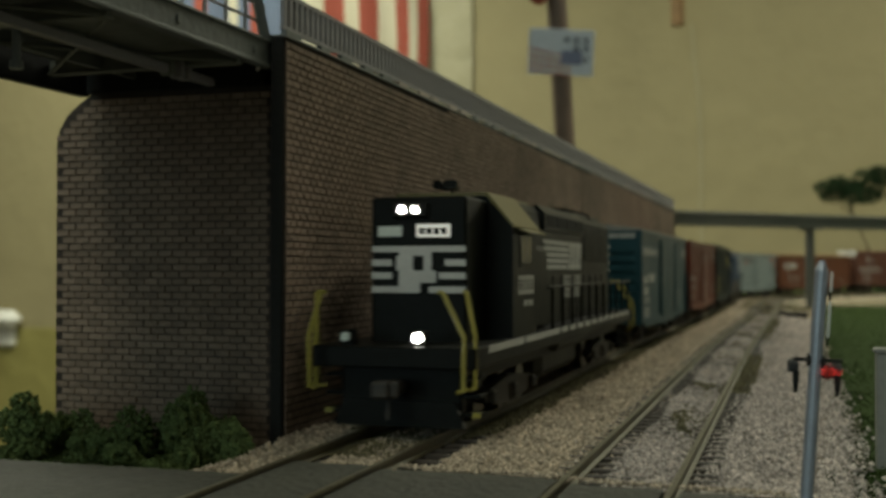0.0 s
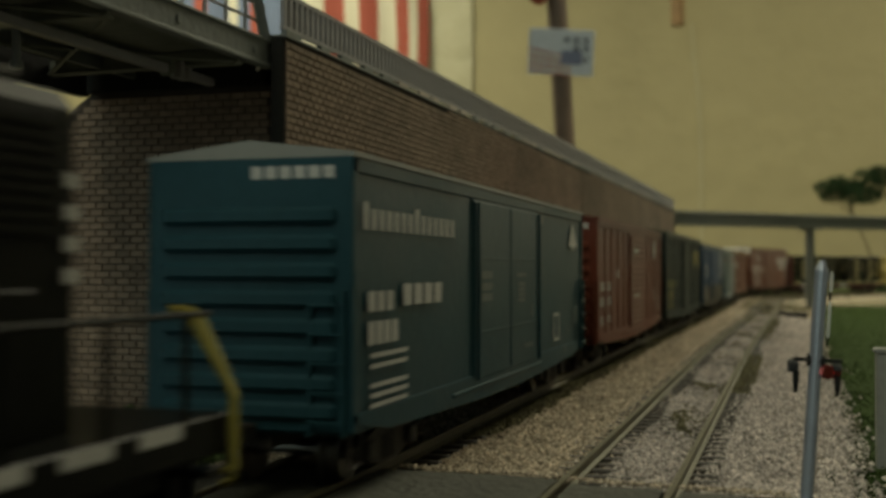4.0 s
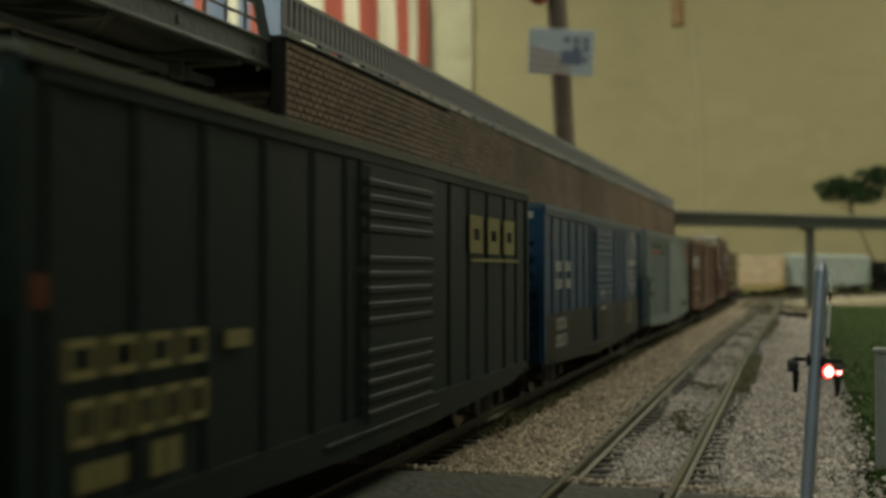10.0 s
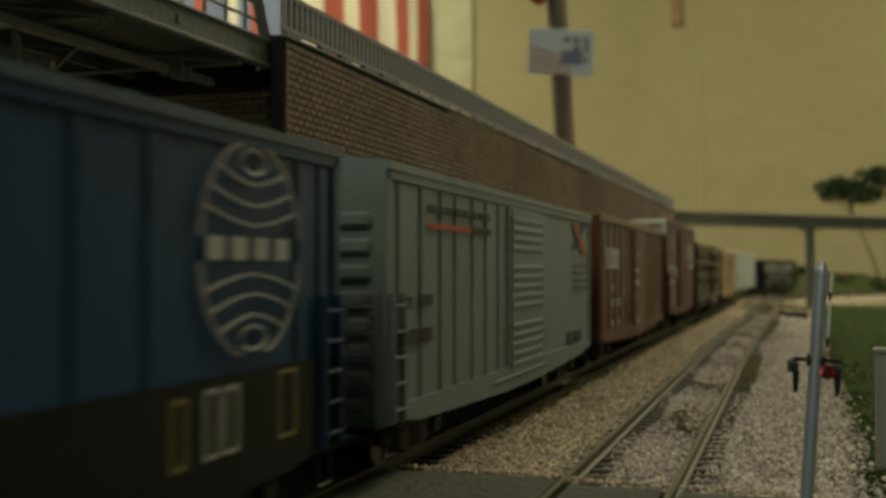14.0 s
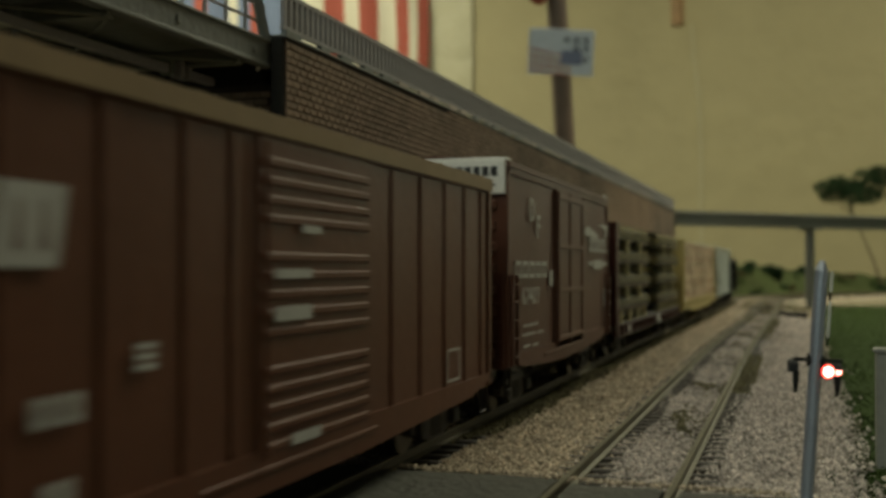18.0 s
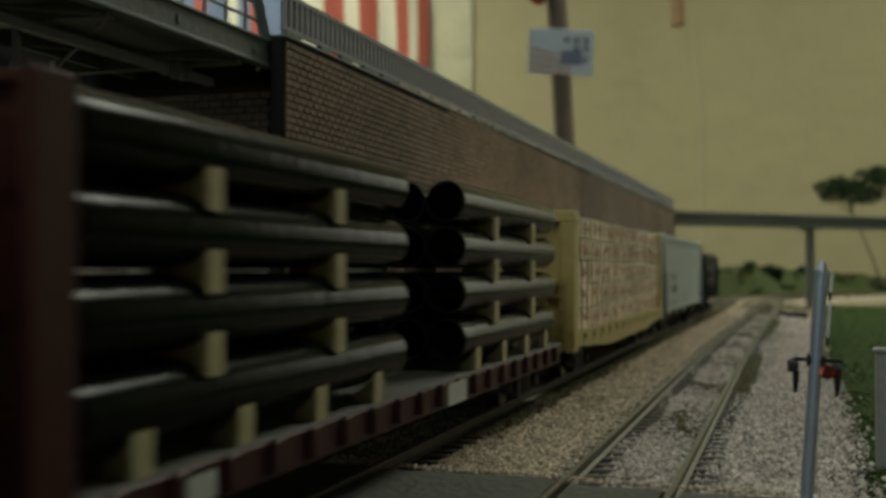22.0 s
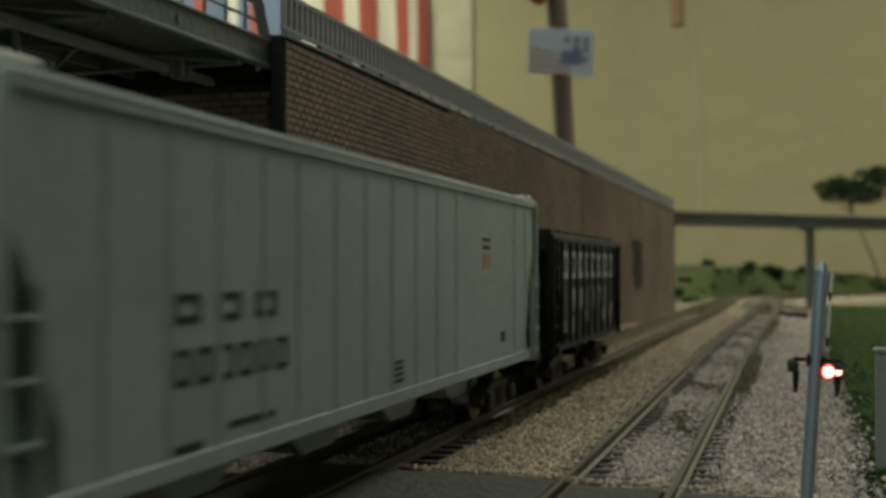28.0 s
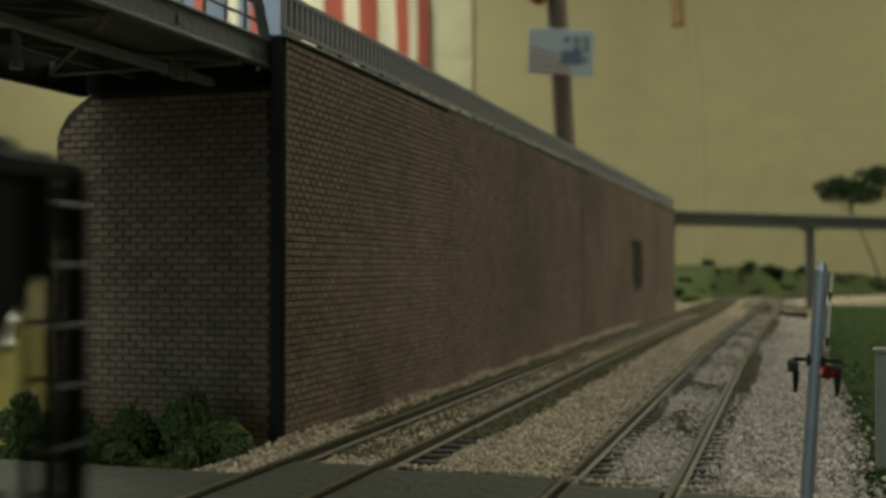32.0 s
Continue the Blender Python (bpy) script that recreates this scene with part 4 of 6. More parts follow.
marks(ns, "lettering", [(82 - L / 2, 93 - L / 2, 32.2, 33.4), (82 - L / 2, 93 - L / 2, 27, 28.8), (90 - L / 2, 96 - L / 2, 38, 39), (87 - L / 2, 96 - L / 2, 11.4, 12.8)], LETTER, S + 0.35)
marks(ns, "notice_frame", [(155 - L / 2, 163 - L / 2, 12.6, 18.6)], LETTER, S, hollow=0.4)
TRAIN.append((ns, 1527.5, L))
# tall red-brown boxcar with white end panels
L = 144.0
dr = boxcar("tall smooth red-brown boxcar with white stencils and a white end panel", L, 10.0, 57.4, BROWN2, door=(53, 94), door_kind="framed", crown=1.6, truck_in=24, run_board=False, side_ladders=(-1, 1))
for e in (-1, 1):
    bm = bm_new()
    bx(bm, -16.2, 16.2, min(e * (72 - 0.4), e * 73.0), max(e * (72 - 0.4), e * 73.0), 50.0, 57.6, 0.2)
    part("end_panel", bm, WHITE, dr, "white painted panel at the top of the end")
    bm = bm_new()
    bx(bm, -16.4, 16.5, min(e * 68, e * 72.2), max(e * 68, e * 72.2), 57.5, 58.3, 0.2)
    part("roof_edge", bm, WHITE, dr)
bm = bm_new()
for k in range(6):
    bx(bm, 3.0 + k * 2.0, 4.5 + k * 2.0, -73.08, -73.0, 54.0, 56.2)
bx(bm, 6, 14, -73.08, -73.0, 51.8, 52.3)
tagged(part("end_number_bars", bm, INK, dr, "dark stencil bars on the white panel"), kind="stuff")
writing(dr, "D", 7.8, 21.4 - L / 2, 45.0, S, LETTER)
writing(dr, "F", 7.8, 29.4 - L / 2, 41.2, S, LETTER)
marks(dr, "lettering", row_of(7 - L / 2, 43 - L / 2, 31.2, 35.2, 5, 0.24), LETTER, S, hollow=1.0)
writing(dr, "67427", 5.6, 13.8 - L / 2, 25.0, S, LETTER, "number", 1.4, 0.00008)
marks(dr, "lettering", row_of(15 - L / 2, 31 - L / 2, 19.6, 20.3, 6, 0.3) + row_of(14 - L / 2, 28 - L / 2, 17.5, 18.2, 5, 0.3) + row_of(30 - L / 2, 38 - L / 2, 17.4, 18.0, 3, 0.3) + [(15 - L / 2, 22 - L / 2, 14.8, 15.4), (25 - L / 2, 31 - L / 2, 14.6, 15.2), (45 - L / 2, 49 - L / 2, 29, 33)], LETTER, S)
bm = bm_new()
prism(bm, [(97 - L / 2, 45.2), (104 - L / 2, 46.6), (122 - L / 2, 44.2), (122 - L / 2, 43.2), (99 - L / 2, 43.6)], S, S + 0.06, axis="x")
prism(bm, [(122 - L / 2, 47.6), (143 - L / 2, 48.2), (140 - L / 2, 43.8), (137 - L / 2, 43.8), (138.5 - L / 2, 46.6)], S, S + 0.06, axis="x")
part("emblem", bm, LETTER, dr, "white swooping emblem")
marks(dr, "lettering", row_of(106 - L / 2, 140 - L / 2, 38.8, 43.2, 6, 0.22), LETTER, S, hollow=1.1)
marks(dr, "lettering", [(104 - L / 2, 111 - L / 2, 34.4, 35.6), (133 - L / 2, 140 - L / 2, 34.4, 35.6), (114 - L / 2, 131 - L / 2, 33.4, 36.2)] + [(132 - L / 2, 139 - L / 2, z, z + 0.5) for z in (26, 24.8, 23.6, 22.4, 21.2)], LETTER, S)
TRAIN.append((dr, 1729.0, L))
STRAP = material("brown_strap", (0.35, 0.26, 0.165), 0.7, scale=300)
# bulkhead flat car with its pipe load
L = 228.0
h = L / 2
fl = thing("flat_car", "maroon bulkhead flat car of the train", "flat car", "cars of the train")
bm = bm_new()
bx(bm, -16.4, 16.4, -h, h, 10.2, 13.0, 0.3)
deck = part("deck", bm, material("grey_weathered_deck", (0.06, 0.057, 0.05), 0.8, vary=0.3, scale=150), fl, "grey weathered deck")
for s in (-1, 1):
    bm = bm_new()
    bx(bm, *sorted((s * 15.4, s * 16.6)), -h + 4, h - 4, 8.0, 12.6, 0.2)
    part("side_sill", bm, FLAT_BROWN, fl)
for k in range(19):
    y = -h + 12 + k * (L - 24) / 18
    for s in (-1, 1):
        bm = bm_new()
        bx(bm, *sorted((s * 16.5, s * 17.6)), y - 1.4, y + 1.4, 8.8, 12.8, 0.3)
        part("stake_pocket", bm, FLAT_BROWN, fl)
for e in (-1,):
    bm = bm_new()
    bx(bm, -16.5, 16.5, min(e * (h - 1.5), e * (h - 3)), max(e * (h - 1.5), e * (h - 3)), 13.0, 50.4, 0.2)
    bulk = part("bulkhead", bm, FLAT_BROWN, fl)
    for x in (-16.0, -5.5, 5.5, 16.0):
        bm = bm_new()
        bx(bm, x - 0.8, x + 0.8, min(e * (h - 6.5), e * h), max(e * (h - 6.5), e * h), 9.0, 50.4, 0.2)
        part("bulkhead_post", bm, FLAT_BROWN, bulk)
    for z in (20, 30, 40, 49):
        bm = bm_new()
        bx(bm, -16, 16, min(e * (h - 1.5), e * (h - 0.1)), max(e * (h - 1.5), e * (h - 0.1)), z, z + 1.2, 0.2)
        part("bulkhead_rail", bm, FLAT_BROWN, bulk)
    end_ladder(fl, e * h, 9, 14.5, 14, 46, 7, FLAT_BROWN, e)
for e in (-1, 1):
    coupler(fl, e * h, e)
    truck(fl, e * (h - 30))
    if e < 0:
        bm = bm_new()
        for z in (41, 43.5):
            bx(bm, -4, 5, -h - 0.06, -h, z, z + 0.9)
        part("lettering", bm, LETTER, fl)
marks(fl, "notice_plate", [(116 - h, 128 - h, 8.6, 12.6), (24 - h, 30 - h, 9, 12.0)], LETTER, 17.6)
bm = bm_new()
bx(bm, -3, 3, -h + 4, h - 4, 6.5, 10.3, 0.2)
part("underframe", bm, TRUCK, fl)
loads = []
for y0, y1 in ((8.0 - h, 97.0 - h), (132.0 - h, 219.5 - h)):
    for r in range(4):
        zc = 19.6 + r * 9.0
        for q in range(4):
            if r == 3 and q == 1 and y0 > 0:
                continue
            x = -12.3 + q * 8.2
            bm = bm_new()
            tube(bm, (x, y0 + random.uniform(-0.6, 0.6), zc), (x, y1 + random.uniform(-0.6, 0.6), zc), 4.05, 0.35, 24)
            part("pipe", bm, PIPE, fl, "dark glossy pipe of the load")
        for y in (y0 + 24, y0 + 60) if r else (y0 + 10, y0 + 32, y0 + 54, y0 + 76):
            zg = zc - 4.5
            if r == 0:
                for sd in (-1, 1):
                    bm = bm_new()
                    prism(bm, [(sd * 16.2, 13.0), (sd * 12.6, 13.0), (sd * 12.9, 14.4), (sd * 14.4, 15.4), (sd * 16.2, 17.6)], y - 1.8, y + 1.8)
                    part("chock", bm, CHOCK, fl, "cream timber chock under the pipes")
                continue
            for sd in (-1, 1):
                bm = bm_new()
                bx(bm, *sorted((sd * 9.0, sd * 16.0)), y - 1.5, y + 1.5, zg - 0.45, zg + 0.45, 0.1)
                ck = part("chock", bm, CHOCK, fl, "cream timber chock between the pipes")
                bm = bm_new()
                prism(bm, [(sd * 16.5, zg - 2.4), (sd * 16.5, zg + 2.4), (sd * 15.4, zg + 1.6), (sd * 14.2, zg + 0.75), (sd * 12.4, zg + 0.48), (sd * 12.4, zg - 0.48), (sd * 14.2, zg - 0.75), (sd * 15.4, zg - 1.6)], y - 1.7, y + 1.7)
                part("wedge", bm, CHOCK, ck)
TRAIN.append((fl, 1894.0, L))

# centre-beam flat car with lumber
L = 230.0
h = L / 2
lu = thing("centre_beam_car", "yellow centre-beam flat car loaded with pale wrapped lumber", "flat car", "cars of the train")
bm = bm_new()
prism(bm, [(-h, 15.0), (-h, 10.5), (-h + 34, 9.4), (-h + 60, 7.6), (h - 60, 7.6), (h - 34, 9.4), (h, 10.5), (h, 15.0)], 15.6, 16.9, axis="x")
prism(bm, [(-h, 15.0), (-h, 10.5), (-h + 34, 9.4), (-h + 60, 7.6), (h - 60, 7.6), (h - 34, 9.4), (h, 10.5), (h, 15.0)], -16.9, -15.6, axis="x")
bx(bm, -15.7, 15.7, -h + 1, h - 1, 11.0, 14.6, 0.2)
part("deck", bm, BUFF, lu)
bm = bm_new()
bx(bm, -0.8, 0.8, -h + 6, h - 6, 14.6, 49.6, 0.2)
part("centre_beam", bm, BUFF, lu)
for k in range(13):
    y = -h + 17 + k * (L - 34) / 12
    for s in (-1, 1):
        bm = bm_new()
        bx(bm, *sorted((s * 16.8, s * 17.1)), y - 2.4, y + 2.4, 10.8, 14.4, 0.12)
        wn = part("winch", bm, BUFF, lu)
        bm = bm_new()
        bx(bm, *sorted((s * 17.0, s * 17.16)), y - 1.0, y + 1.4, 12.0, 13.8, 0.04)
        part("winch_slot", bm, BLACK, wn)
for e in (-1, 1):
    bm = bm_new()
    a, b = sorted((e * h, e * (h - 2)))
    bx(bm, -16.7, 16.7, min(e * (h - 3.6), e * (h - 4.6)), max(e * (h - 3.6), e * (h - 4.6)), 30.0, 49.0, 0.3)
    bx(bm, -16.7, 16.7, min(e * (h - 6.6), e * (h - 7.6)), max(e * (h - 6.6), e * (h - 7.6)), 14.8, 30.0, 0.3)
    bulk = part("bulkhead", bm, BUFF, lu)
    for name, x0, x1, d, z0, z1 in (("bulkhead_post", 12.4, 16.8, 8, 9.0, 47.0), ("bulkhead_post", -16.8, -8.4, 8, 9.0, 47.0), ("bulkhead_cap", -16.9, 16.9, 8.2, 47.0, 50.4), ("bulkhead_rail", -8.4, 12.4, 3.4, 29.0, 30.4), ("bulkhead_rail", -8.4, 12.4, 3.0, 13.6, 15.0)):
        bm = bm_new()
        bx(bm, x0, x1, min(e * h, e * (h - d)), max(e * h, e * (h - d)), z0, z1, 0.35)
        part(name, bm, BUFF, bulk)
    end_ladder(lu, e * h, 8.5, 14.0, 12, 31, 5, BUFF, e)
    coupler(lu, e * h, e)
    truck(lu, e * (h - 30))
    if e < 0:
        bm = bm_new()
        for z in (41.6, 43.8):
            for x in (1.0, 3.6, 6.2, 8.8):
                bx(bm, x - 3.0, x - 1.2, -h + 3.5, -h + 3.58, z, z + 1.0)
        part("lettering", bm, INK, lu)
zs = [15.1, 21.8, 28.8, 36.0, 42.6, 49.2]
for s in (-1, 1):
    for r in range(5):
        y = 9.6 - h
        while y < h - 12:
            w = random.choice((20.5, 22.0, 19.0, 23.0))
            y1 = min(y + w, h - 10)
            if y1 - y > 6:
                top = zs[r + 1] - random.uniform(0.1, 0.28)
                skew = random.uniform(-0.2, 0.2)
                layers = 3 if s > 0 else 1
                pk = None
                for q in range(layers):
                    x0, x1 = sorted((s * 1.0, s * (16.3 + skew + random.uniform(-0.07, 0.07))))
                    za = zs[r] + (top - zs[r]) * q / layers
                    zb_ = zs[r] + (top - zs[r]) * (q + 1) / layers
                    bm = bm_new()
                    bx(bm, x0, x1, y + 0.12 + random.uniform(0, 0.15), y1 - 0.12 - random.uniform(0, 0.15), za, zb_ - 0.02, 0.13)
                    ob = part("lumber_pack" if pk is None else "board_layer", bm, LUMBER, pk or lu, "" if pk else "pale wrapped lumber pack")
                    pk = pk or ob
                if s > 0:
                    nb = random.choice((2, 3)) if y1 - y > 12 else 1
                    for i in range(nb):
                        yy = y + (i + random.uniform(0.4, 0.6)) * (y1 - y) / nb
                        wd = random.choice((0.35, 0.5, 0.9))
                        bm = bm_new()
                        bx(bm, 16.0, 16.56 + skew, yy - wd, yy + wd, zs[r] + 0.05, top - 0.05, 0.05)
                        part("strap", bm, STRAP, pk)
                    zz = zs[r] + (top - zs[r]) * random.uniform(0.42, 0.58)
                    yy = (y + y1) / 2 + random.uniform(-3, 1)
                    for q, (a, c) in enumerate(((-1.0, 7.0), (0.5, 4.0))):
                        bm = bm_new()
                        bx(bm, 16.2, 16.58 + skew, yy + a, yy + c, zz - 0.5 + q * 1.25, zz + 0.35 + q * 0.9)
                        part("print", bm, RED_MARK, pk)
            y = y1 + 0.06
TRAIN.append((lu, 2139.0, L))


def hopper(label, L, zb, zt, mat, slope0, posts, covered, proud):
    """A hopper car with sloped end sheets, side posts and bays."""
    h = L / 2
    car = thing("hopper_car", label, "hopper car", "cars of the train")
    w = 15.9
    if covered:
        # side sheets run almost to the ends, cut away under the slope
        for s in (-1, 1):
            bm = bm_new()
            prism(bm, [(-h + 1.4, zt), (-h + 1.4, zt - 11), (-h + 7.4, zt - 21), (-h + 7.4, zt - 25), (-h + 9.6, zb + 6), (-h + 9.6, zb), (h - 9.6, zb), (h - 9.6, zb + 6), (h - 7.4, zt - 25), (h - 7.4, zt - 21), (h - 1.4, zt - 11), (h - 1.4, zt)], *sorted((s * (w - 0.7), s * (w + 0.02))), axis="x")
            part("side_sheet", bm, mat, car)
    bm = bm_new()
    prism(bm, [(-h + slope0, zb), (h - slope0, zb), (h - slope0, zb + 4), (h - 2, zt - 6), (h - 2, zt), (-h + 2, zt), (-h + 2, zt - 6), (-h + slope0, zb + 4)], -w + (0.75 if covered else 0), w - (0.75 if covered else 0), axis="x")
    part("body", bm, mat, car)
    n_bay = 4 if covered else 2
    for k in range(n_bay):
        c = -h + slope0 + (k + 0.5) * (L - 2 * slope0) / n_bay
        bw = (L - 2 * slope0) / n_bay * 0.42
        bm = bm_new()
        prism(bm, [(c - bw, zb), (c + bw, zb), (c + bw * 0.35, zb - 6.5), (c - bw * 0.35, zb - 6.5)], -9, 9, axis="x")
        part("bay", bm, mat, car)
    for s in (-1, 1):
        bm = bm_new()
        bx(bm, *sorted((s * (w - 0.2), s * (w + 0.5))), -h + 1, h - 1, zt - 1.5, zt + 0.3, 0.2)
        part("top_chord", bm, mat, car)
        bm = bm_new()
        bx(bm, *sorted((s * (w - 0.4), s * (w + 0.2))), -h + 0.5, h - 0.5, zb - 1.4, zb + 0.8, 0.15)
        part("side_sill", bm, mat, car)
        for y in posts:
            bm = bm_new()
            bx(bm, *sorted((s * (w - 0.1), s * (w + proud))), y - h - 0.55, y - h + 0.55, zb, zt - 1.6, 0.2)
            part("side_post", bm, mat, car)
    for e in (-1, 1):
        bm = bm_new()
        for x in (-w, -5, 5, w):
            bx(bm, x - 0.8, x + 0.8, min(e * h, e * (h - 1.6)), max(e * h, e * (h - 1.6)), zb - 1, zt, 0.25)
        bx(bm, -w, w, min(e * h, e * (h - slope0)), max(e * h, e * (h - slope0)), zb - 1.4, zb + 0.4, 0.2)
        bx(bm, -w, w, min(e * h, e * (h - 2)), max(e * h, e * (h - 2)), zt - (13 if covered else 5), zt, 0.25)
        if covered:
            bx(bm, -w, w, min(e * h, e * (h - 1.2)), max(e * h, e * (h - 1.2)), zb + 15, zb + 16, 0.2)
        bx(bm, -3, 3, min(e * h, e * (h - slope0)), max(e * h, e * (h - slope0)), 8, zb, 0.2)
        part("end_frame", bm, mat, car)
        top, rungs = (zb + 19, 4) if covered else (zt - 1, 6)
        end_ladder(car, e * h, w - 6, w - 1, zb - 2, top, rungs, mat, e)
        ladder(car, w + 0.1, e * (h - 0.5), e * (h - 5.5), zb - 2, top, rungs, mat)
        coupler(car, e * h, e)
        truck(car, e * (h - 24))
    bm = bm_new()
    if covered:
        prism(bm, [(-w - 0.6, zt - 0.2), (w + 0.6, zt - 0.2), (w + 0.4, zt + 0.6), (6, zt + 2.0), (-6, zt + 2.0), (-w - 0.4, zt + 0.6)], -h + 0.6, h - 0.6)
        part("roof", bm, mat, car)
        bm = bm_new()
        bx(bm, -3.5, 3.5, -h + 8, h - 8, zt + 2.0, zt + 3.2, 0.2)
        part("hatch", bm, mat, car)
        for e in (-1, 1):
            bm = bm_new()
            bx(bm, 8, w - 0.5, min(e * (h - 1), e * (h - 7)), max(e * (h - 1), e * (h - 7)), zt + 0.9, zt + 1.7, 0.2)
            part("roof_walk", bm, WHITE, car)
    else:
        bx(bm, -w + 0.5, w - 0.5, -h + 2.5, h - 2.5, zt - 0.5, zt + 0.9, 0.2)
        part("roof", bm, mat, car)
        for k in range(9):
            y = -h + 8 + k * (L - 16) / 8
            bm = bm_new()
            bx(bm, -w + 1, w - 1, y - 2, y + 1, zt + 0.5, zt + 1.8, 0.4)
            part("roof_hatch", bm, mat, car)
    return car


L = 200.0
cn = hopper("pale grey-green covered hopper car with black stencils", L, 13.0, 49.6, HOPPER_GREY, 26, (16, 27.4, 38, 49, 59, 71.6, 83.3, 95, 107, 119, 131, 178, 189), True, 0.14)
h = L / 2
CS = 15.95
marks(cn, "lettering", row_of(28 - h, 56 - h, 27.6, 30.8, 3, 0.4), INK, CS, hollow=0.9)
marks(cn, "lettering", row_of(28 - h, 57 - h, 21.0, 25.0, 6, 0.3), INK, CS, hollow=0.8)
marks(cn, "lettering", [(94.6 - h, 100 - h, z, z + 0.6) for z in (18, 17, 16, 15)] + [(28 - h, 34 - h, 14, 15), (40 - h, 52 - h, 15.4, 16.2)] + [(150 - h, 156 - h, z, z + 0.8) for z in (37.4, 39)] + [(165.5 - h, 169 - h, 17.4, 19.6)], INK, CS)
marks(cn, "stencil", [(150 - h, 156 - h, 33.4, 36.6)], material("faded_orange_ink", (0.46, 0.3, 0.2), 0.7, vary=0.2, scale=300), CS)
bm = bm_new()
for z in (43.2, 40.6):
    for k in range(4):
        bx(bm, 4.0 + k * 2.4, 5.8 + k * 2.4, -h - 0.06, -h, z, z + 1.2)
tagged(part("end_lettering", bm, INK, cn, "dark stencil bars on the end panel"), kind="stuff")
TRAIN.append((cn, 2385.0, L))
L = 122.0
so = hopper("black two-bay hopper car with large white lettering", L, 12.2, 42.5, HOPPER_BLACK, 22, (14, 26.5, 36.5, 48, 57.5, 69.5, 82, 96.5, 108, 118), False, 0.7)
h = L / 2
ys = [16.0, 28.6, 40.8, 52.8, 63.6, 75.4, 87.2, 98.8]
marks(so, "lettering", [(y - h, y - h + 7.2, 30.6, 38.4) for y in ys], LETTER, CS + 0.05, "white letter blocks", hollow=1.7)
for ch, y in zip("900171", (29.8, 42.2, 54.4, 64.8, 76.4, 88.8)):
    writing(so, ch, 8.9, y - h, 21.6, CS + 0.05, LETTER, "number")
marks(so, "lettering", [(16 - h, 21 - h, z, z + 0.6) for z in (18, 16.8, 15.6)] + [(28 - h, 33 - h, z, z + 0.6) for z in (18.6, 17.4, 16, 14.8)] + [(52 - h, 60 - h, z, z + 0.7) for z in (20.0, 18.8, 17.6)] + [(84 - h, 90 - h, z, z + 0.7) for z in (20.0, 18.8, 17.6, 16.4)] + [(99 - h, 104 - h, z, z + 0.7) for z in (20.6, 19.2, 17.6)], LETTER, CS + 0.05)
TRAIN.append((so, 2605.0, L))

# ---- locomotive ----
L = 230.0
h = L / 2
TANK = paint("dark_grey_tank_paint", (0.10, 0.1, 0.085), 0.55)
lo = thing("locomotive", "black high-nose diesel locomotive with white stripes and yellow handrails", "locomotive")
bm = bm_new()
bx(bm, -17.4, 17.4, -h - 2, h - 4, 13.4, 17.7, 0.3)
bx(bm, -12, 12, -h + 6, h - 6, 9.5, 13.5, 0.3)
part("frame", bm, LOCO_BLACK, lo)
bm = bm_new()
prism(bm, [(-11.3, 17.0), (11.3, 17.0), (11.3, 48.4), (9.8, 50.3), (-9.8, 50.3), (-11.3, 48.4)], 57 - h, 206 - h)
part("long_hood", bm, LOCO_BLACK, lo)
bm = bm_new()
bx(bm, -10.8, 10.8, 14.5 - h, 34 - h, 17.0, 49.0, 0.6)
nose = part("short_hood", bm, LOCO_BLACK, lo)
bm = bm_new()
prism(bm, [(-16.6, 17.0), (16.6, 17.0), (16.6, 42.8), (10.6, 50.0), (-10.6, 50.0), (-16.6, 42.8)], 32.5 - h, 57.4 - h)
cab = part("cab", bm, LOCO_BLACK, lo)
bm = bm_new()
prism(bm, [(-17.3, 43.0), (-16.9, 42.7), (-10.4, 50.1), (10.4, 50.1), (16.9, 42.7), (17.3, 43.0), (10.8, 50.8), (-10.8, 50.8)], 31.6 - h, 58.4 - h)
part("cab_roof", bm, CAB_ROOF, cab, "khaki sloped cab roof with reflected light in its colour")
bm = bm_new()
bx(bm, -9.6, 9.6, 58.6 - h, 79 - h, 50.2, 50.9, 0.2)
part("roof_hatch", bm, CAB_ROOF, lo, "khaki hatch behind the cab with reflected light in its colour")
GLINT = material("cab_glazing", (0.10, 0.105, 0.10), 0.12, vary=0.1, scale=60, bump=0)
for s in (-1, 1):
    bm = bm_new()
    bx(bm, *sorted((s * 16.5, s * 16.85)), 38.8 - h, 51.4 - h, 33.8, 42.0, 0.1)
    wf = part("window_frame", bm, LOCO_BLACK, cab)
    for a, b in ((39.8, 45.2), (46.0, 50.4)):
        bm = bm_new()
        bx(bm, *sorted((s * 16.7, s * 16.92)), a - h, b - h, 34.7, 41.2, 0.1)
        part("cab_window", bm, GLINT, wf)
    bm = bm_new()
    prism(bm, [(s * 16.7, 42.6), (s * 19.4, 41.5), (s * 19.4, 41.9), (s * 16.7, 43.0)], 36 - h, 55 - h)
    part("sun_visor", bm, CAB_ROOF, cab)
for s in (-1, 1):
    bm = bm_new()
    bx(bm, *sorted((s * 11.0, s * 14.4)), 61 - h, 82 - h, 17.4, 39.5, 1.4)
    part("equipment_box", bm, LOCO_BLACK, lo)
for z1, a, b in ((51.2, 96, 124), (52.0, 152, 178), (52.0, 182, 202)):
    bm = bm_new()
    bx(bm, -8.5, 8.5, a - h, b - h, 49.8, z1, 0.6)
    part("roof_fan_housing", bm, LOCO_BLACK, lo)
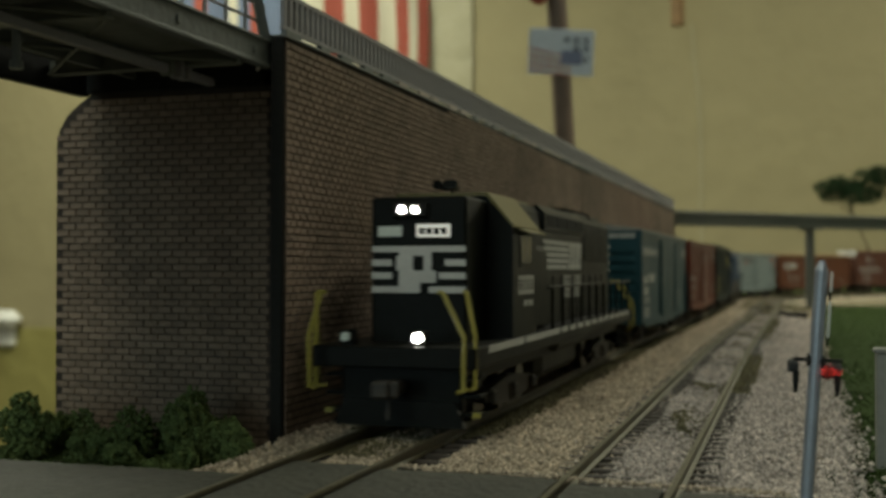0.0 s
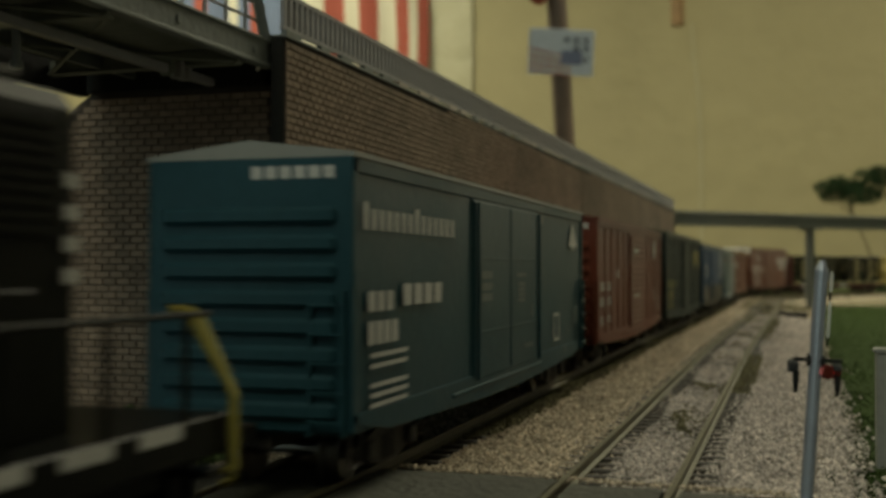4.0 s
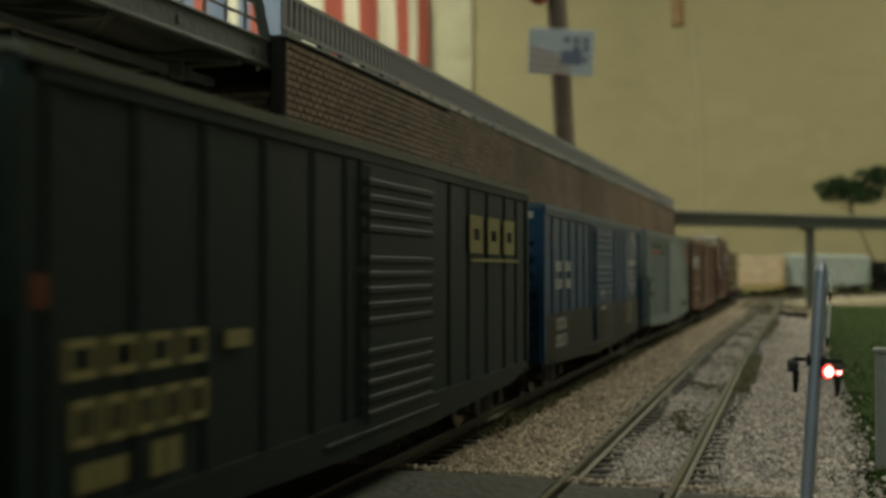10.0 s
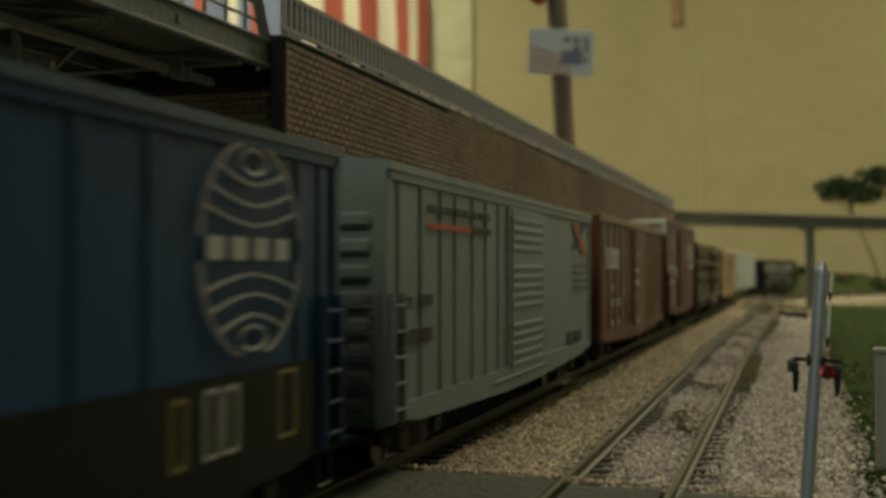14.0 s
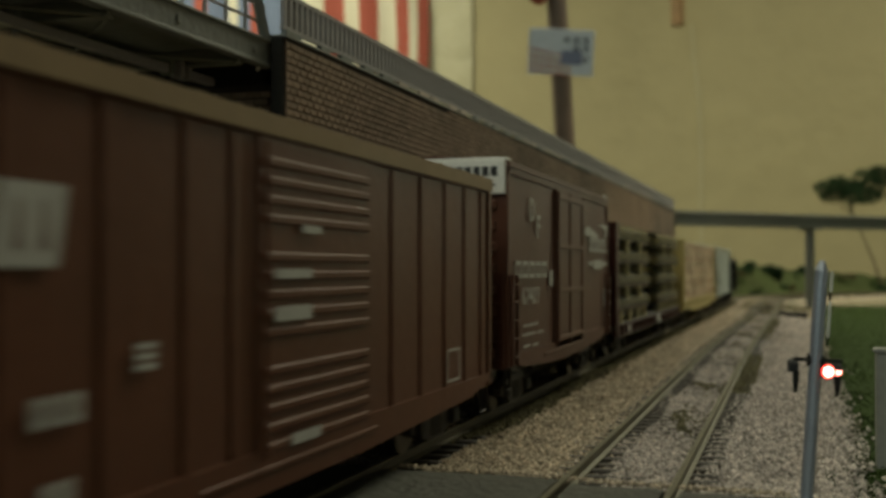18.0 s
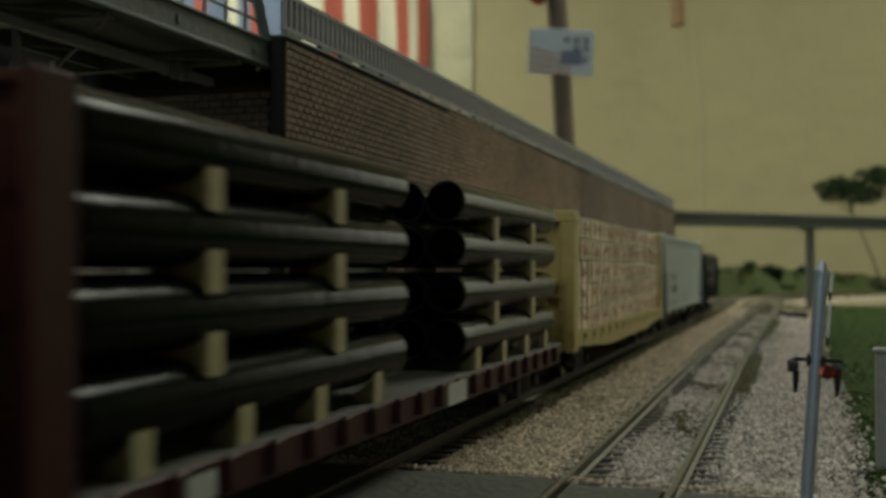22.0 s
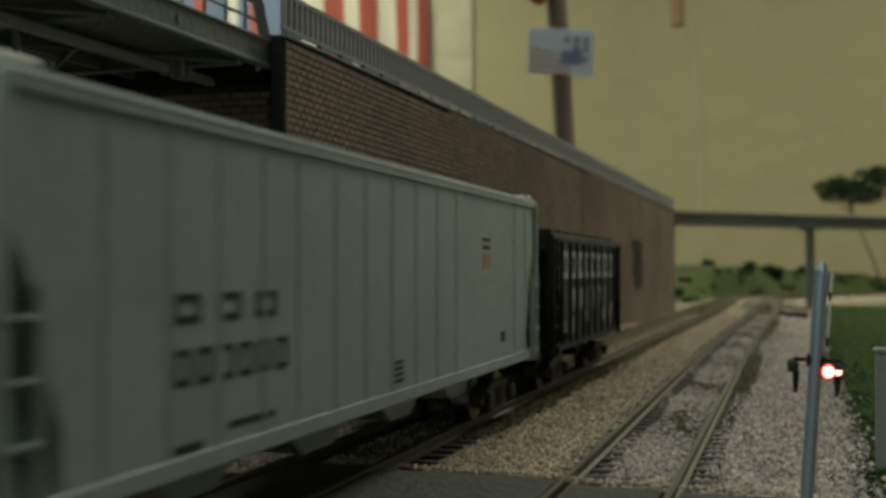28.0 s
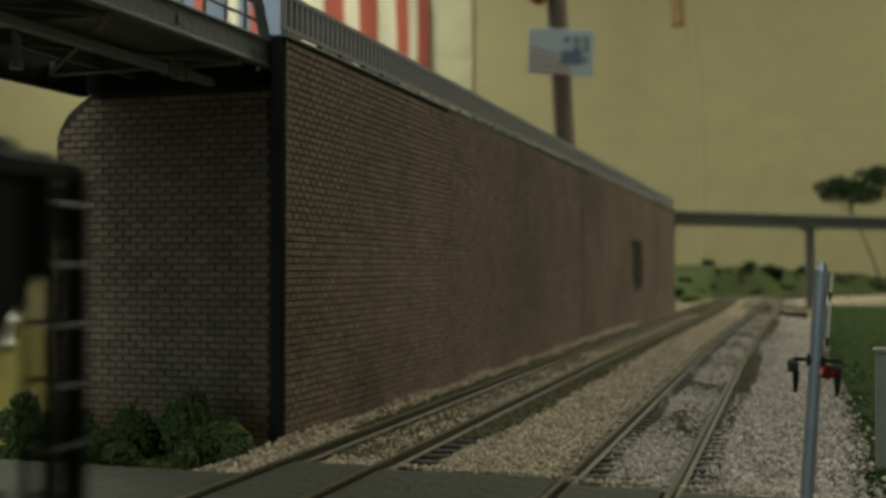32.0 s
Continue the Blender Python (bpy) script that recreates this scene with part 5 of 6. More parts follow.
for y in (158, 170, 187, 197):
    bm = bm_new()
    rod(bm, (0, y - h, 51.9), (0, y - h, 53.6), 5.6, 20)
    part("roof_fan", bm, LOCO_BLACK, lo)
for s in (-1, 1):
    bm = bm_new()
    prism(bm, [(s * 11.2, 44.2), (s * 12.6, 44.2), (s * 12.6, 48.6), (s * 10.2, 51.0), (s * 9.2, 50.2)], 86 - h, 148 - h)
    it = part("air_intake", bm, LOCO_BLACK, lo)
    for k in range(4):
        bm = bm_new()
        bx(bm, *sorted((s * 12.5, s * 12.75)), 88 + k * 14.8 - h, 101.4 + k * 14.8 - h, 44.9, 48.3, 0.1)
        part("intake_screen", bm, BLACK, it)
for s in (-1, 1):
    for k in range(10):
        bm = bm_new()
        bx(bm, *sorted((s * 11.2, s * 11.6)), 78 + k * 12.4 - h, 88.6 + k * 12.4 - h, 18, 31.5, 0.2)
        part("hood_door", bm, LOCO_BLACK, lo)
    for a, b in ((62, 84), (150.4, 152.6)):
        bm = bm_new()
        bx(bm, *sorted((s * 11.2, s * 11.5)), a - h, b - h, 33, 47.5, 0.2)
        part("hood_panel", bm, LOCO_BLACK, lo)
    bm = bm_new()
    bx(bm, *sorted((s * 11.2, s * 11.45)), 153 - h, 203.5 - h, 36, 48.0, 0.1)
    gr_ = part("radiator_grille", bm, BLACK, lo)
    for k in range(9):
        bm = bm_new()
        bx(bm, *sorted((s * 11.4, s * 11.8)), 153.5 - h, 203 - h, 36.6 + k * 1.22, 37.3 + k * 1.22)
        part("grille_slat", bm, LOCO_BLACK, gr_)
    # walkway edge stripe, broken towards the rear
    rects = [(8 - h, 40 - h, 16.1, 17.6), (42 - h, 83 - h, 16.1, 17.6)]
    y = 86.0
    while y < 218:
        rects.append((y - h, y + 7.6 - h, 16.1, 17.6))
        y += 12.2
    marks(lo, "sill_stripe", rects, LETTER, s * 17.4, "white sill stripe")
    bm = bm_new()
    for k in range(11):
        y = 75 + k * 14.2 - h
        rod(bm, (s * 17.0, y, 17.0), (s * 17.0, y, 28.6), 0.42, 5)
    rod(bm, (s * 17.0, 70 - h, 28.6), (s * 17.0, 222 - h, 28.6), 0.38, 6)
    part("side_handrail", bm, LOCO_BLACK, lo)
    for tops, feet, back in (((11.0, 11.9), (15.9, 15.6), 0.0), ((14.6, 15.2), (16.6, 16.5), 5.5)):
        dx = 1.6 if s < 0 else 0.0
        y = -h - 6.5 + back
        bm = bm_new()
        bent(bm, [(s * (tops[0] + dx), y, 28.8), (s * (tops[1] + dx), y, 28.8), (s * (feet[0] + 0.4), y, 20.0), (s * (feet[1] + 0.5), y, 9.6), (s * 14.8, y + 0.6, 9.4)], 0.48, 6)
        part("end_handrail", bm, YELLOW, lo, "yellow end handrail")
    for e in (1,):
        bm = bm_new()
        y = e * (h - 1.5)
        wx = -2.2 if s < 0 else 0.0
        bent(bm, [(s * 8.5, y, 28.8), (s * 10.5 + wx, y, 28.8), (s * 16.4 + wx, y, 19.5), (s * 16.4 + wx, y, 9.5), (s * 15.0, y, 9.3)], 0.5, 6)
        part("end_handrail", bm, YELLOW, lo, "yellow end handrail")
        bm = bm_new()
        bent(bm, [(s * 11.0, y, 28.6), (s * 13.2 + wx * 0.6, y - e * 2, 28.4), (s * 18.2 + wx * 0.6, y - e * 3, 19.5), (s * 18.2 + wx * 0.6, y - e * 3, 11.5), (s * 15.0, y - e * 3, 11.2)], 0.48, 6)
        part("end_handrail", bm, YELLOW, lo, "yellow end handrail")
    for e in (-1, 1):
        bm = bm_new()
        for z in (3.4, 7.2, 11):
            bx(bm, *sorted((s * 12.0, s * 16.8)), e * (h - 6) - 2.4, e * (h - 6) + 2.4, z, z + 0.7, 0.1)
        bx(bm, *sorted((s * 11.6, s * 12.4)), e * (h - 6) - 2.6, e * (h - 6) + 2.6, 3.2, 15, 0.1)
        st = part("step", bm, LOCO_BLACK, lo)
        bm = bm_new()
        bx(bm, *sorted((s * 15.2, s * 16.9)), e * (h - 3.6) - 0.2, e * (h - 3.6) + 0.2, 3.3, 4.4)
        part("step_edge", bm, YELLOW, st)
marks(lo, "emblem_stripe", [(88.4 - h + 0.9 * k, 126.5 - h - 0.5 * k, 40.3 - 1.75 * k, 41.5 - 1.75 * k) for k in range(5)], LETTER, 11.65)
for y0, slots in ((126.4, (2.6, 6.6)), (137.2, (2.6, 6.4))):
    bm = bm_new()
    prism(bm, [(y0 - h - 1.0, 33.2), (y0 + 9.4 - h, 33.2), (y0 + 11.0 - h, 41.6), (y0 + 0.8 - h, 41.6)], 11.6, 11.71, axis="x")
    em = part("emblem", bm, LETTER, lo, "white slanted emblem block")
    for q in slots:
        bm = bm_new()
        prism(bm, [(y0 + q - h, 34.8), (y0 + q + 1.5 - h, 34.8), (y0 + q + 1.2 - h, 40.0), (y0 + q + 0.7 - h, 40.0)], 11.7, 11.74, axis="x")
        part("emblem_slot", bm, LOCO_BLACK, em)
marks(lo, "lettering", row_of(118 - h, 129 - h, 28.6, 31.4, 4) + row_of(135 - h, 146 - h, 28.6, 31.4, 4) + row_of(118 - h, 129 - h, 24.8, 27.6, 4) + row_of(134 - h, 148 - h, 24.8, 27.6, 5), LETTER, 11.65, hollow=0.5)
marks(lo, "number_bar", row_of(37.6 - h, 54 - h, 27.4, 31.8, 4, 0.15), LETTER, 16.65, hollow=0.9)
marks(lo, "number_bar", row_of(43.5 - h, 54 - h, 24.6, 26.0, 2, 0.3), LETTER, 16.65)
marks(lo, "rear_stripe", [(204 - h, 206 - h, z, z + 1.4) for z in (41, 38, 35, 32)], LETTER, 11.75)
# the nose: lamps, number boards, striped emblem
ny = 14.5 - h


def front(name, rects, mat, parent, y=ny, label=""):
    bm = bm_new()
    for x0, x1, z0, z1 in rects:
        bx(bm, x0, x1, y - 0.08, y, z0, z1)
    return part(name, bm, mat, parent, label)


front("emblem_stripe", [(-10.6, -4.4, 37.0, 38.3), (3.0, 10.6, 37.0, 38.3), (-10.6, -6, 34.0, 35.4), (6, 10.6, 34.0, 35.4), (-10.6, -6, 31.2, 32.6), (4.6, 10.6, 31.2, 32.6), (-10.6, -4, 28.2, 29.6), (2.4, 10.6, 28.2, 29.6)], LETTER, nose)
front("emblem", [(-4.4, 3.0, 36.2, 38.3), (-5.0, -1.2, 33.0, 36.2), (1.2, 3.0, 33.0, 36.2), (-4.4, 0.4, 28.2, 33.0), (0.4, 4.0, 30.4, 33.0)], LETTER, nose, label="white plain emblem block")
front("number_board", [(-9.2, -3.8, 40.4, 42.6)], LAMP_DIM, nose, label="dim number board")
front("number_board", [(-0.4, 7.2, 40.2, 43.0)], BOARD, nose, label="lit number board")
front("number_bar", row_of(0.2, 6.8, 40.8, 42.2, 4), LOCO_BLACK, nose, y=ny - 0.08)
bm = bm_new()
bx(bm, -6.0, 2.6, ny - 0.9, ny + 1, 44.2, 48.0, 0.5)
part("headlamp_housing", bm, LOCO_BLACK, nose)
for x in (-3.4, -0.4):
    bm = bm_new()
    rod(bm, (x, ny - 1.4, 46.1), (x, ny - 0.8, 46.1), 0.72, 16)
    part("headlamp", bm, LAMP_ON, nose, "lit white headlamp")
for x, mt, lb in ((4.4, LAMP_ON, "lit ditch lamp"), (-11.3, LAMP_DIM, "dim ditch lamp")):
    bm = bm_new()
    rod(bm, (x, -h + 1.5, 19.4), (x, -h + 0.4, 19.4), 0.95, 16)
    part("ditch_lamp", bm, mt, lo, lb)
    bm = bm_new()
    bx(bm, x - 1.3, x + 1.3, -h + 1.4, -h + 4.4, 16.9, 20.8, 0.3)
    part("ditch_lamp_box", bm, LOCO_BLACK, lo)
bm = bm_new()
bx(bm, -13, 13, -h + 3, -h + 5, 2.6, 16.0, 0.4)
prism(bm, [(-14, 1.2), (14, 1.2), (12, 6.5), (-12, 6.5)], -h + 1.5, -h + 3.4)
part("pilot", bm, LOCO_BLACK, lo)
bm = bm_new()
bx(bm, -13, 13, h - 5, h - 3, 2.6, 16.0, 0.4)
part("pilot", bm, LOCO_BLACK, lo)
bm = bm_new()
bx(bm, -11, 11, 88 - h, 142 - h, 3.0, 13.4, 2.2)
part("fuel_tank", bm, TANK, lo)
for s in (-1, 1):
    bm = bm_new()
    rod(bm, (s * 13.6, 92 - h, 12.2), (s * 13.6, 138 - h, 12.2), 1.6, 12)
    part("air_reservoir", bm, TANK, lo)
bm = bm_new()
for x, y in ((-3.2, 0), (0, 1.5), (3.2, 0)):
    rod(bm, (x * 0.4, 40 + y - h, 52.2), (x * 0.6, 34 + y - h, 53.0), 0.5, 8, 1.2)
rod(bm, (0, 40 - h, 50.4), (0, 40 - h, 53), 0.6, 6)
part("horn", bm, LOCO_BLACK, lo)
coupler(lo, -h + 2, -1)
coupler(lo, h - 2, 1)
for e in (-1, 1):
    truck(lo, e * (h - 48), axles=(-20, 0, 20))
TRAIN.append((lo, 216.5, L))

# ---- crossing signal ----
sig = thing("crossing_signal", "silver crossing signal mast with black hooded red lamps", "crossing signal")
LEAN = at(1.95, 166.5, 0, 0, 3.9, 0)
bm = bm_new()
rod(bm, (0, 0, -6), (0, 0, 33.2), 0.9, 16)
rod(bm, (0, 0, 33.2), (0, 0, 34.6), 0.9, 16, 0.4)
part("mast", bm, SILVER, sig, m=LEAN)
bm = bm_new()
bx(bm, -2.2, 2.2, -2.2, 2.2, -6.5, -3.4, 0.3)
part("base", bm, CONCRETE, sig, m=LEAN)
bm = bm_new()
rod(bm, (-3.0, 0.4, 20.6), (3.6, 0.4, 20.8), 0.3, 6)
rod(bm, (-1.2, 0.2, 20.6), (1.2, 0.2, 20.6), 0.95, 10)
part("cross_arm", bm, BLACK, sig, m=LEAN)
HOOD = material("dusty_black_hood_paint", (0.035, 0.035, 0.035), 0.6, vary=0.3, scale=400)
for x, w, dx, z in ((-2.9, 0.85, 0.35, 18.7), (2.9, 0.75, 0.1, 18.3)):
    bm = bm_new()
    bx(bm, x - w, x + w * 0.8, 0.1, 1.5, z, 20.5, 0.25)
    bx(bm, x - w * 0.7, x + w * 0.9, -0.7, 0.2, 19.4, 20.3, 0.2)
    hood = part("lamp_hood", bm, HOOD, sig, m=LEAN)
    bm = bm_new()
    rod(bm, (x + dx, 0.4, 19.0), (x + dx + 0.1, 0.3, 17.2), 0.5, 10, 0.42)
    rod(bm, (x + dx + 0.1, 0.3, 17.2), (x + dx + 0.15, 0.3, 15.9), 0.42, 10, 0.22)
    part("lamp_tail", bm, BLACK, sig, m=LEAN)
LENS_ON = glow("lit_red_lens", (1.0, 0.03, 0.025), 4.0)
LENS_CORE = glow("lit_lens_core", (1.0, 0.32, 0.3), 9.0)
LENS_OFF = material("unlit_red_lens", (0.09, 0.012, 0.008), 0.3, vary=0.1, scale=300, bump=0)
drums = []
for x, y, r in ((4.95, -0.6, 0.92), (6.3, -0.2, 0.5)):
    bm = bm_new()
    rod(bm, (0, -0.25, 0), (0, 0, 0), r * 0.8, 16, r)
    rod(bm, (0, 0, 0), (0, 0.25, 0), r, 16, r * 0.8)
    rod(bm, (0, -0.42, 0), (0, -0.24, 0), r * 0.32, 16, r * 0.5)
    me = finish(bm, "lamp", [LENS_ON, LENS_OFF, LENS_CORE])
    for p in me.polygons:
        p.material_index = (2 if p.center.y < -0.25 * MM and math.hypot(p.center.x, p.center.z) < 0.52 * r * MM else 0) if p.center.y < 0 else 1
    ob = new("lamp", me)
    ob.parent = sig
    drums.append((ob, at(x, 166.5 + y, 19.1, 0, 0, 17)))
    tagged(ob, "flashing red lamp")
# Added black cups swallow the glow of each lens while it is turned away.
for lamp, place in drums:
    r = 0.92 if place.translation.x < 0.0055 else 0.5
    bm = bm_new()
    tube(bm, (0, 0.05, 0), (0, 1.2 * r, 0), 1.22 * r, 0.12 * r, 16)
    rod(bm, (0, 1.2 * r, 0), (0, 1.3 * r, 0), 1.22 * r, 16)
    part("lamp_cup", bm, BLACK, sig, m=place)
bm = bm_new()
bx(bm, 1.25, 1.55, -0.5, 1.0, 30.3, 33.2, 0.1)
bx(bm, 1.25, 1.55, -0.2, 1.0, 24.0, 29.0, 0.1)
part("sign_board", bm, WHITE, sig, "white sign boards seen edge-on", m=LEAN)
bm = bm_new()
bx(bm, 1.2, 1.5, -0.1, 0.6, 22.6, 24.0, 0.1)
bx(bm, 1.2, 1.5, -0.1, 0.6, 29.0, 30.3, 0.1)
part("sign_bracket", bm, BLACK, sig, m=LEAN)

# white fence post
POST_WHITE = material("dull_white_post_paint", (0.22, 0.22, 0.2), 0.6, vary=0.1, scale=150)
post = thing("fence_post", "white wooden fence post standing in the turf", "fence post")
bm = bm_new()
bx(bm, 15.6, 18.6, 231, 234, -7, 17.2, 0.25)
part("post", bm, POST_WHITE, post)
bm = bm_new()
bx(bm, 15.2, 19.0, 230.6, 234.4, 17.2, 18.2, 0.3)
part("cap", bm, POST_WHITE, post)


# ---- vegetation ----
def clumps(name, centres, size, mat, parent=None, seed=1):
    """Many small irregular tufts round the given points, as one mesh."""
    rs = np.random.RandomState(seed)
    base = np.array([(1, 0, 0), (-1, 0, 0), (0, 1, 0), (0, -1, 0), (0, 0, 1), (0, 0, -1)], float)
    tri = [(0, 2, 4), (2, 1, 4), (1, 3, 4), (3, 0, 4), (2, 0, 5), (1, 2, 5), (3, 1, 5), (0, 3, 5)]
    n = len(centres)
    c = np.asarray(centres, float)
    v = base[None] * (rs.uniform(0.45, 1.3, (n, 6, 1)) * size)
    a = rs.uniform(0, 2 * np.pi, n)
    b = rs.uniform(-0.9, 0.9, n)
    ca, sa, cb, sb = np.cos(a), np.sin(a), np.cos(b), np.sin(b)
    x, y, z = v[..., 0].copy(), v[..., 1].copy(), v[..., 2].copy()
    x, y = x * ca[:, None] - y * sa[:, None], x * sa[:, None] + y * ca[:, None]
    y, z = y * cb[:, None] - z * sb[:, None], y * sb[:, None] + z * cb[:, None]
    v = np.stack([x, y, z], -1) + c[:, None]
    f = (np.array(tri)[None] + 6 * np.arange(n)[:, None, None]).reshape(-1, 3)
    return from_arrays(name, v.reshape(-1, 3), f, mat, parent)


def blob_points(rs, cx, cy, cz, rx, ry, rz, n):
    p = rs.normal(size=(n, 3))
    p /= np.linalg.norm(p, axis=1)[:, None]
    p *= rs.uniform(0.55, 1.0, (n, 1))
    return p * (rx, ry, rz) + (cx, cy, cz)


rs = np.random.RandomState(4)
for cx, cy, rx, rz, hgt in ((-120, 200, 10, 8.5, 1), (-108, 205, 6, 7.5, 0), (-114, 203, 7, 8, 1), (-111, 198, 6, 6, -1), (-131, 199, 9, 5, -2), (-143, 201, 9, 6.5, -1), (-151, 200, 8, 7, -1), (-118, 188, 8, 4, -3), (-128, 187, 9, 4, -3), (-139, 189, 9, 4, -3), (-150, 188, 9, 4, -3), (-159, 194, 7, 3.5, -3), (-112, 186, 5, 3, -4)):
    pts = np.concatenate([blob_points(rs, cx + rs.uniform(-rx, rx) * 0.7, cy + rs.uniform(-5, 5), -4 + hgt + abs(rs.normal()) * rz * 0.5, rx * 0.45, rx * 0.4, rz * 0.55, 190) for _ in range(7)])
    ob = clumps("bush", pts, 0.62, BUSH, seed=int(cx * -1 + cy))
    tagged(ob, "clump of green foam foliage at the foot of the brickwork", "bush", "bushes by the abutment")

# turf beside the tracks
def lawn_end(x):
    return np.clip(1228 + 0.55 * (np.asarray(x, float) - 30), 1215, 1440)


n = 60000
gx = rs.uniform(0, 1, n) ** 1.2 * 260
gy = 150 + rs.uniform(0, 1, n) ** 1.9 * 1230
edge = 9 + 13 * (gy - 200) / 1060 + 2.2 * np.sin(gy * 0.11) + 1.5 * np.sin(gy * 0.043 + 1)
pts = np.stack([edge + gx * (0.25 + gy / 1500), gy, np.full(n, -4.6) + rs.uniform(-0.5, 0.4, n)], -1)
pts = pts[(pts[:, 1] > 180) & (pts[:, 1] < lawn_end(pts[:, 0]))]
ob = clumps("turf", pts, 0.3, GRASS, seed=9)
tagged(ob, "fine green turf beside the tracks", "grass", kind="stuff")
v, f = [], []
for t in np.linspace(0, 1, 80):
    y = 180 + 1040 * t
    e = 9 + 13 * (y - 200) / 1060 + 2.2 * math.sin(y * 0.11) + 1.5 * math.sin(y * 0.043 + 1)
    for k in range(12):
        x = e + (900 - e) * (k / 11) ** 2
        yy = 180 + (float(lawn_end(x)) - 180) * t
        v.append((x, yy, -6.2 if k == 0 or t == 1 else -4.9 + 0.5 * noise.noise(Vector((x * 0.05, yy * 0.05, 0)))))
for j in range(79):
    for k in range(11):
        f.append((j * 12 + k, j * 12 + k + 1, (j + 1) * 12 + k + 1, (j + 1) * 12 + k))
ob = from_arrays("lawn", v, f, GRASS)
tagged(ob, "green turf field inside the curve", "lawn", kind="structure")

# ballast stones
rs = np.random.RandomState(11)
n = 90000
u = rs.uniform(0, 1, n) ** 1.7
sy = 179 + u * 720
sx = rs.uniform(-23, 92, n)
sz = np.interp(sx, [-24, -20, -14, -10.4, -9.6, -7.6, -6.6, -5, 0, 5, 6.6, 7.6, 9.6, 12.6, 14, 16, 24, 34, 38, 40.5, 43.4, 45.4, 47, 50, 54, 56, 57.6, 60.4, 63.6, 66, 74, 90, 105],
               [-6.5, -3.2, -2.6, -2.6, -3.4, -3.4, -2.7, -2.2, -2.3, -2.2, -2.7, -3.4, -3.5, -3.3, -2.9, -2.7, -2.9, -2.6, -2.6, -2.7, -3.1, -3.1, -2.3, -2.4, -2.3, -2.4, -2.7, -3.0, -2.7, -2.6, -3.6, -5.2, -6.3])
sz = sz + rs.uniform(-0.3, 0.2, n) + 0.35 * np.sin(sy * 0.07 + sx * 0.1) * (np.abs(sx - 50.5) < 8)
keep = np.ones(n, bool)
for g in (-8.65, 8.65, 50.5 - 8.65, 50.5 + 8.65):
    keep &= np.abs(sx - g) > 1.25
pts = np.stack([sx + X1 + drift(sy), sy, sz], -1)[keep]
pale = pts[:, 0] + rs.normal(0, 3.0, len(pts)) > X2 - 8
ob = clumps("tan_ballast_stones", pts[~pale], 0.52, BALLAST, seed=21)
tagged(ob, "loose tan ballast stones between the tracks", "gravel", kind="stuff")
ob = clumps("pale_ballast_stones", pts[pale], 0.58, BALLAST_PALE, seed=22)
tagged(ob, "loose pale pinkish ballast stones round the empty track", "gravel", kind="stuff")
# olive dirt worked into the ballast along the rails
n = 42000
dy = 200 + rs.uniform(0, 1, n) ** 1.5 * 1060
dx = rs.choice((-15.0, -9.0, -3.0, 6.0, 12.5, 41.0, 47.0, 52.0, 61.5, 66.0), n, p=(0.08, 0.1, 0.12, 0.12, 0.22, 0.06, 0.06, 0.06, 0.12, 0.06)) + rs.normal(0, 1.9, n)
gate = np.array([noise.noise(Vector((a * 0.06, b * 0.016, 7.0))) for a, b in zip(dx, dy)])
gate += np.where(dx < 18, 0.28, -0.2) + np.where((dx > 57) & (dx < 70), np.where((dy > 335) & (dy < 480), 0.3, -0.6 * (dy < 600)), 0.0) + np.clip((dy - 330) / 900, -0.2, 0.25)
ok = gate > 0.02
for g in (-8.65, 8.65, 50.5 - 8.65, 50.5 + 8.65):
    ok &= np.abs(dx - g) > 0.95
ob = clumps("track_dirt", np.stack([dx + X1 + drift(dy), dy, np.where(dx < 66, -2.15, -2.9) + rs.uniform(-0.35, 0.1, n)], -1)[ok & (dy < BEND)], 0.6, DIRT, seed=41)
tagged(ob, "olive-brown dirt worked into the ballast beside the rails", "dirt", kind="stuff")
# stones strewn into the edge of the turf
n = 700
ty = 190 + rs.uniform(0, 1, n) ** 1.6 * 260
tx = 9 + 13 * (ty - 200) / 1060 + np.abs(rs.normal(0, 3.2, n)) - 1.5
ob = clumps("strewn_stones", np.stack([tx, ty, np.full(n, -4.2)], -1), 0.6, BALLAST_PALE, seed=43)
tagged(ob, "pale stones strewn into the edge of the turf", "gravel", kind="stuff")
# larger scatter further off, and stones spilt on the edge of the road
n = 9000
fs = 850 + rs.uniform(0, 1, n) * 900
fo = rs.uniform(-22, 95, n)
far = np.array([(*on_line(a, b)[:2], -3.0 if b < 66 else -5.0) for a, b in zip(fs, fo)]) + rs.uniform(-0.4, 0.3, (n, 1)) * (0, 0, 1)
far = far[np.all([np.abs(fo - g) > 2.0 for g in (-8.65, 8.65, 50.5 - 8.65, 50.5 + 8.65)], axis=0)]
ob = clumps("far_ballast_stones", far, 1.1, BALLAST, seed=29)
tagged(ob, "tan ballast stones along the far curve", "gravel", kind="stuff")
n = 420
ex = rs.uniform(-64, 0, n)
ob = clumps("spilt_stones", np.stack([ex, np.interp(ex, [-64, -40, -30, 0], [184, 183, 180, 178]) - np.abs(rs.normal(0, 1.2, n)) + 0.4, np.full(n, -0.35)], -1), 0.45, BALLAST, seed=30)
tagged(ob, "stones spilt on the edge of the road", "gravel", kind="stuff")
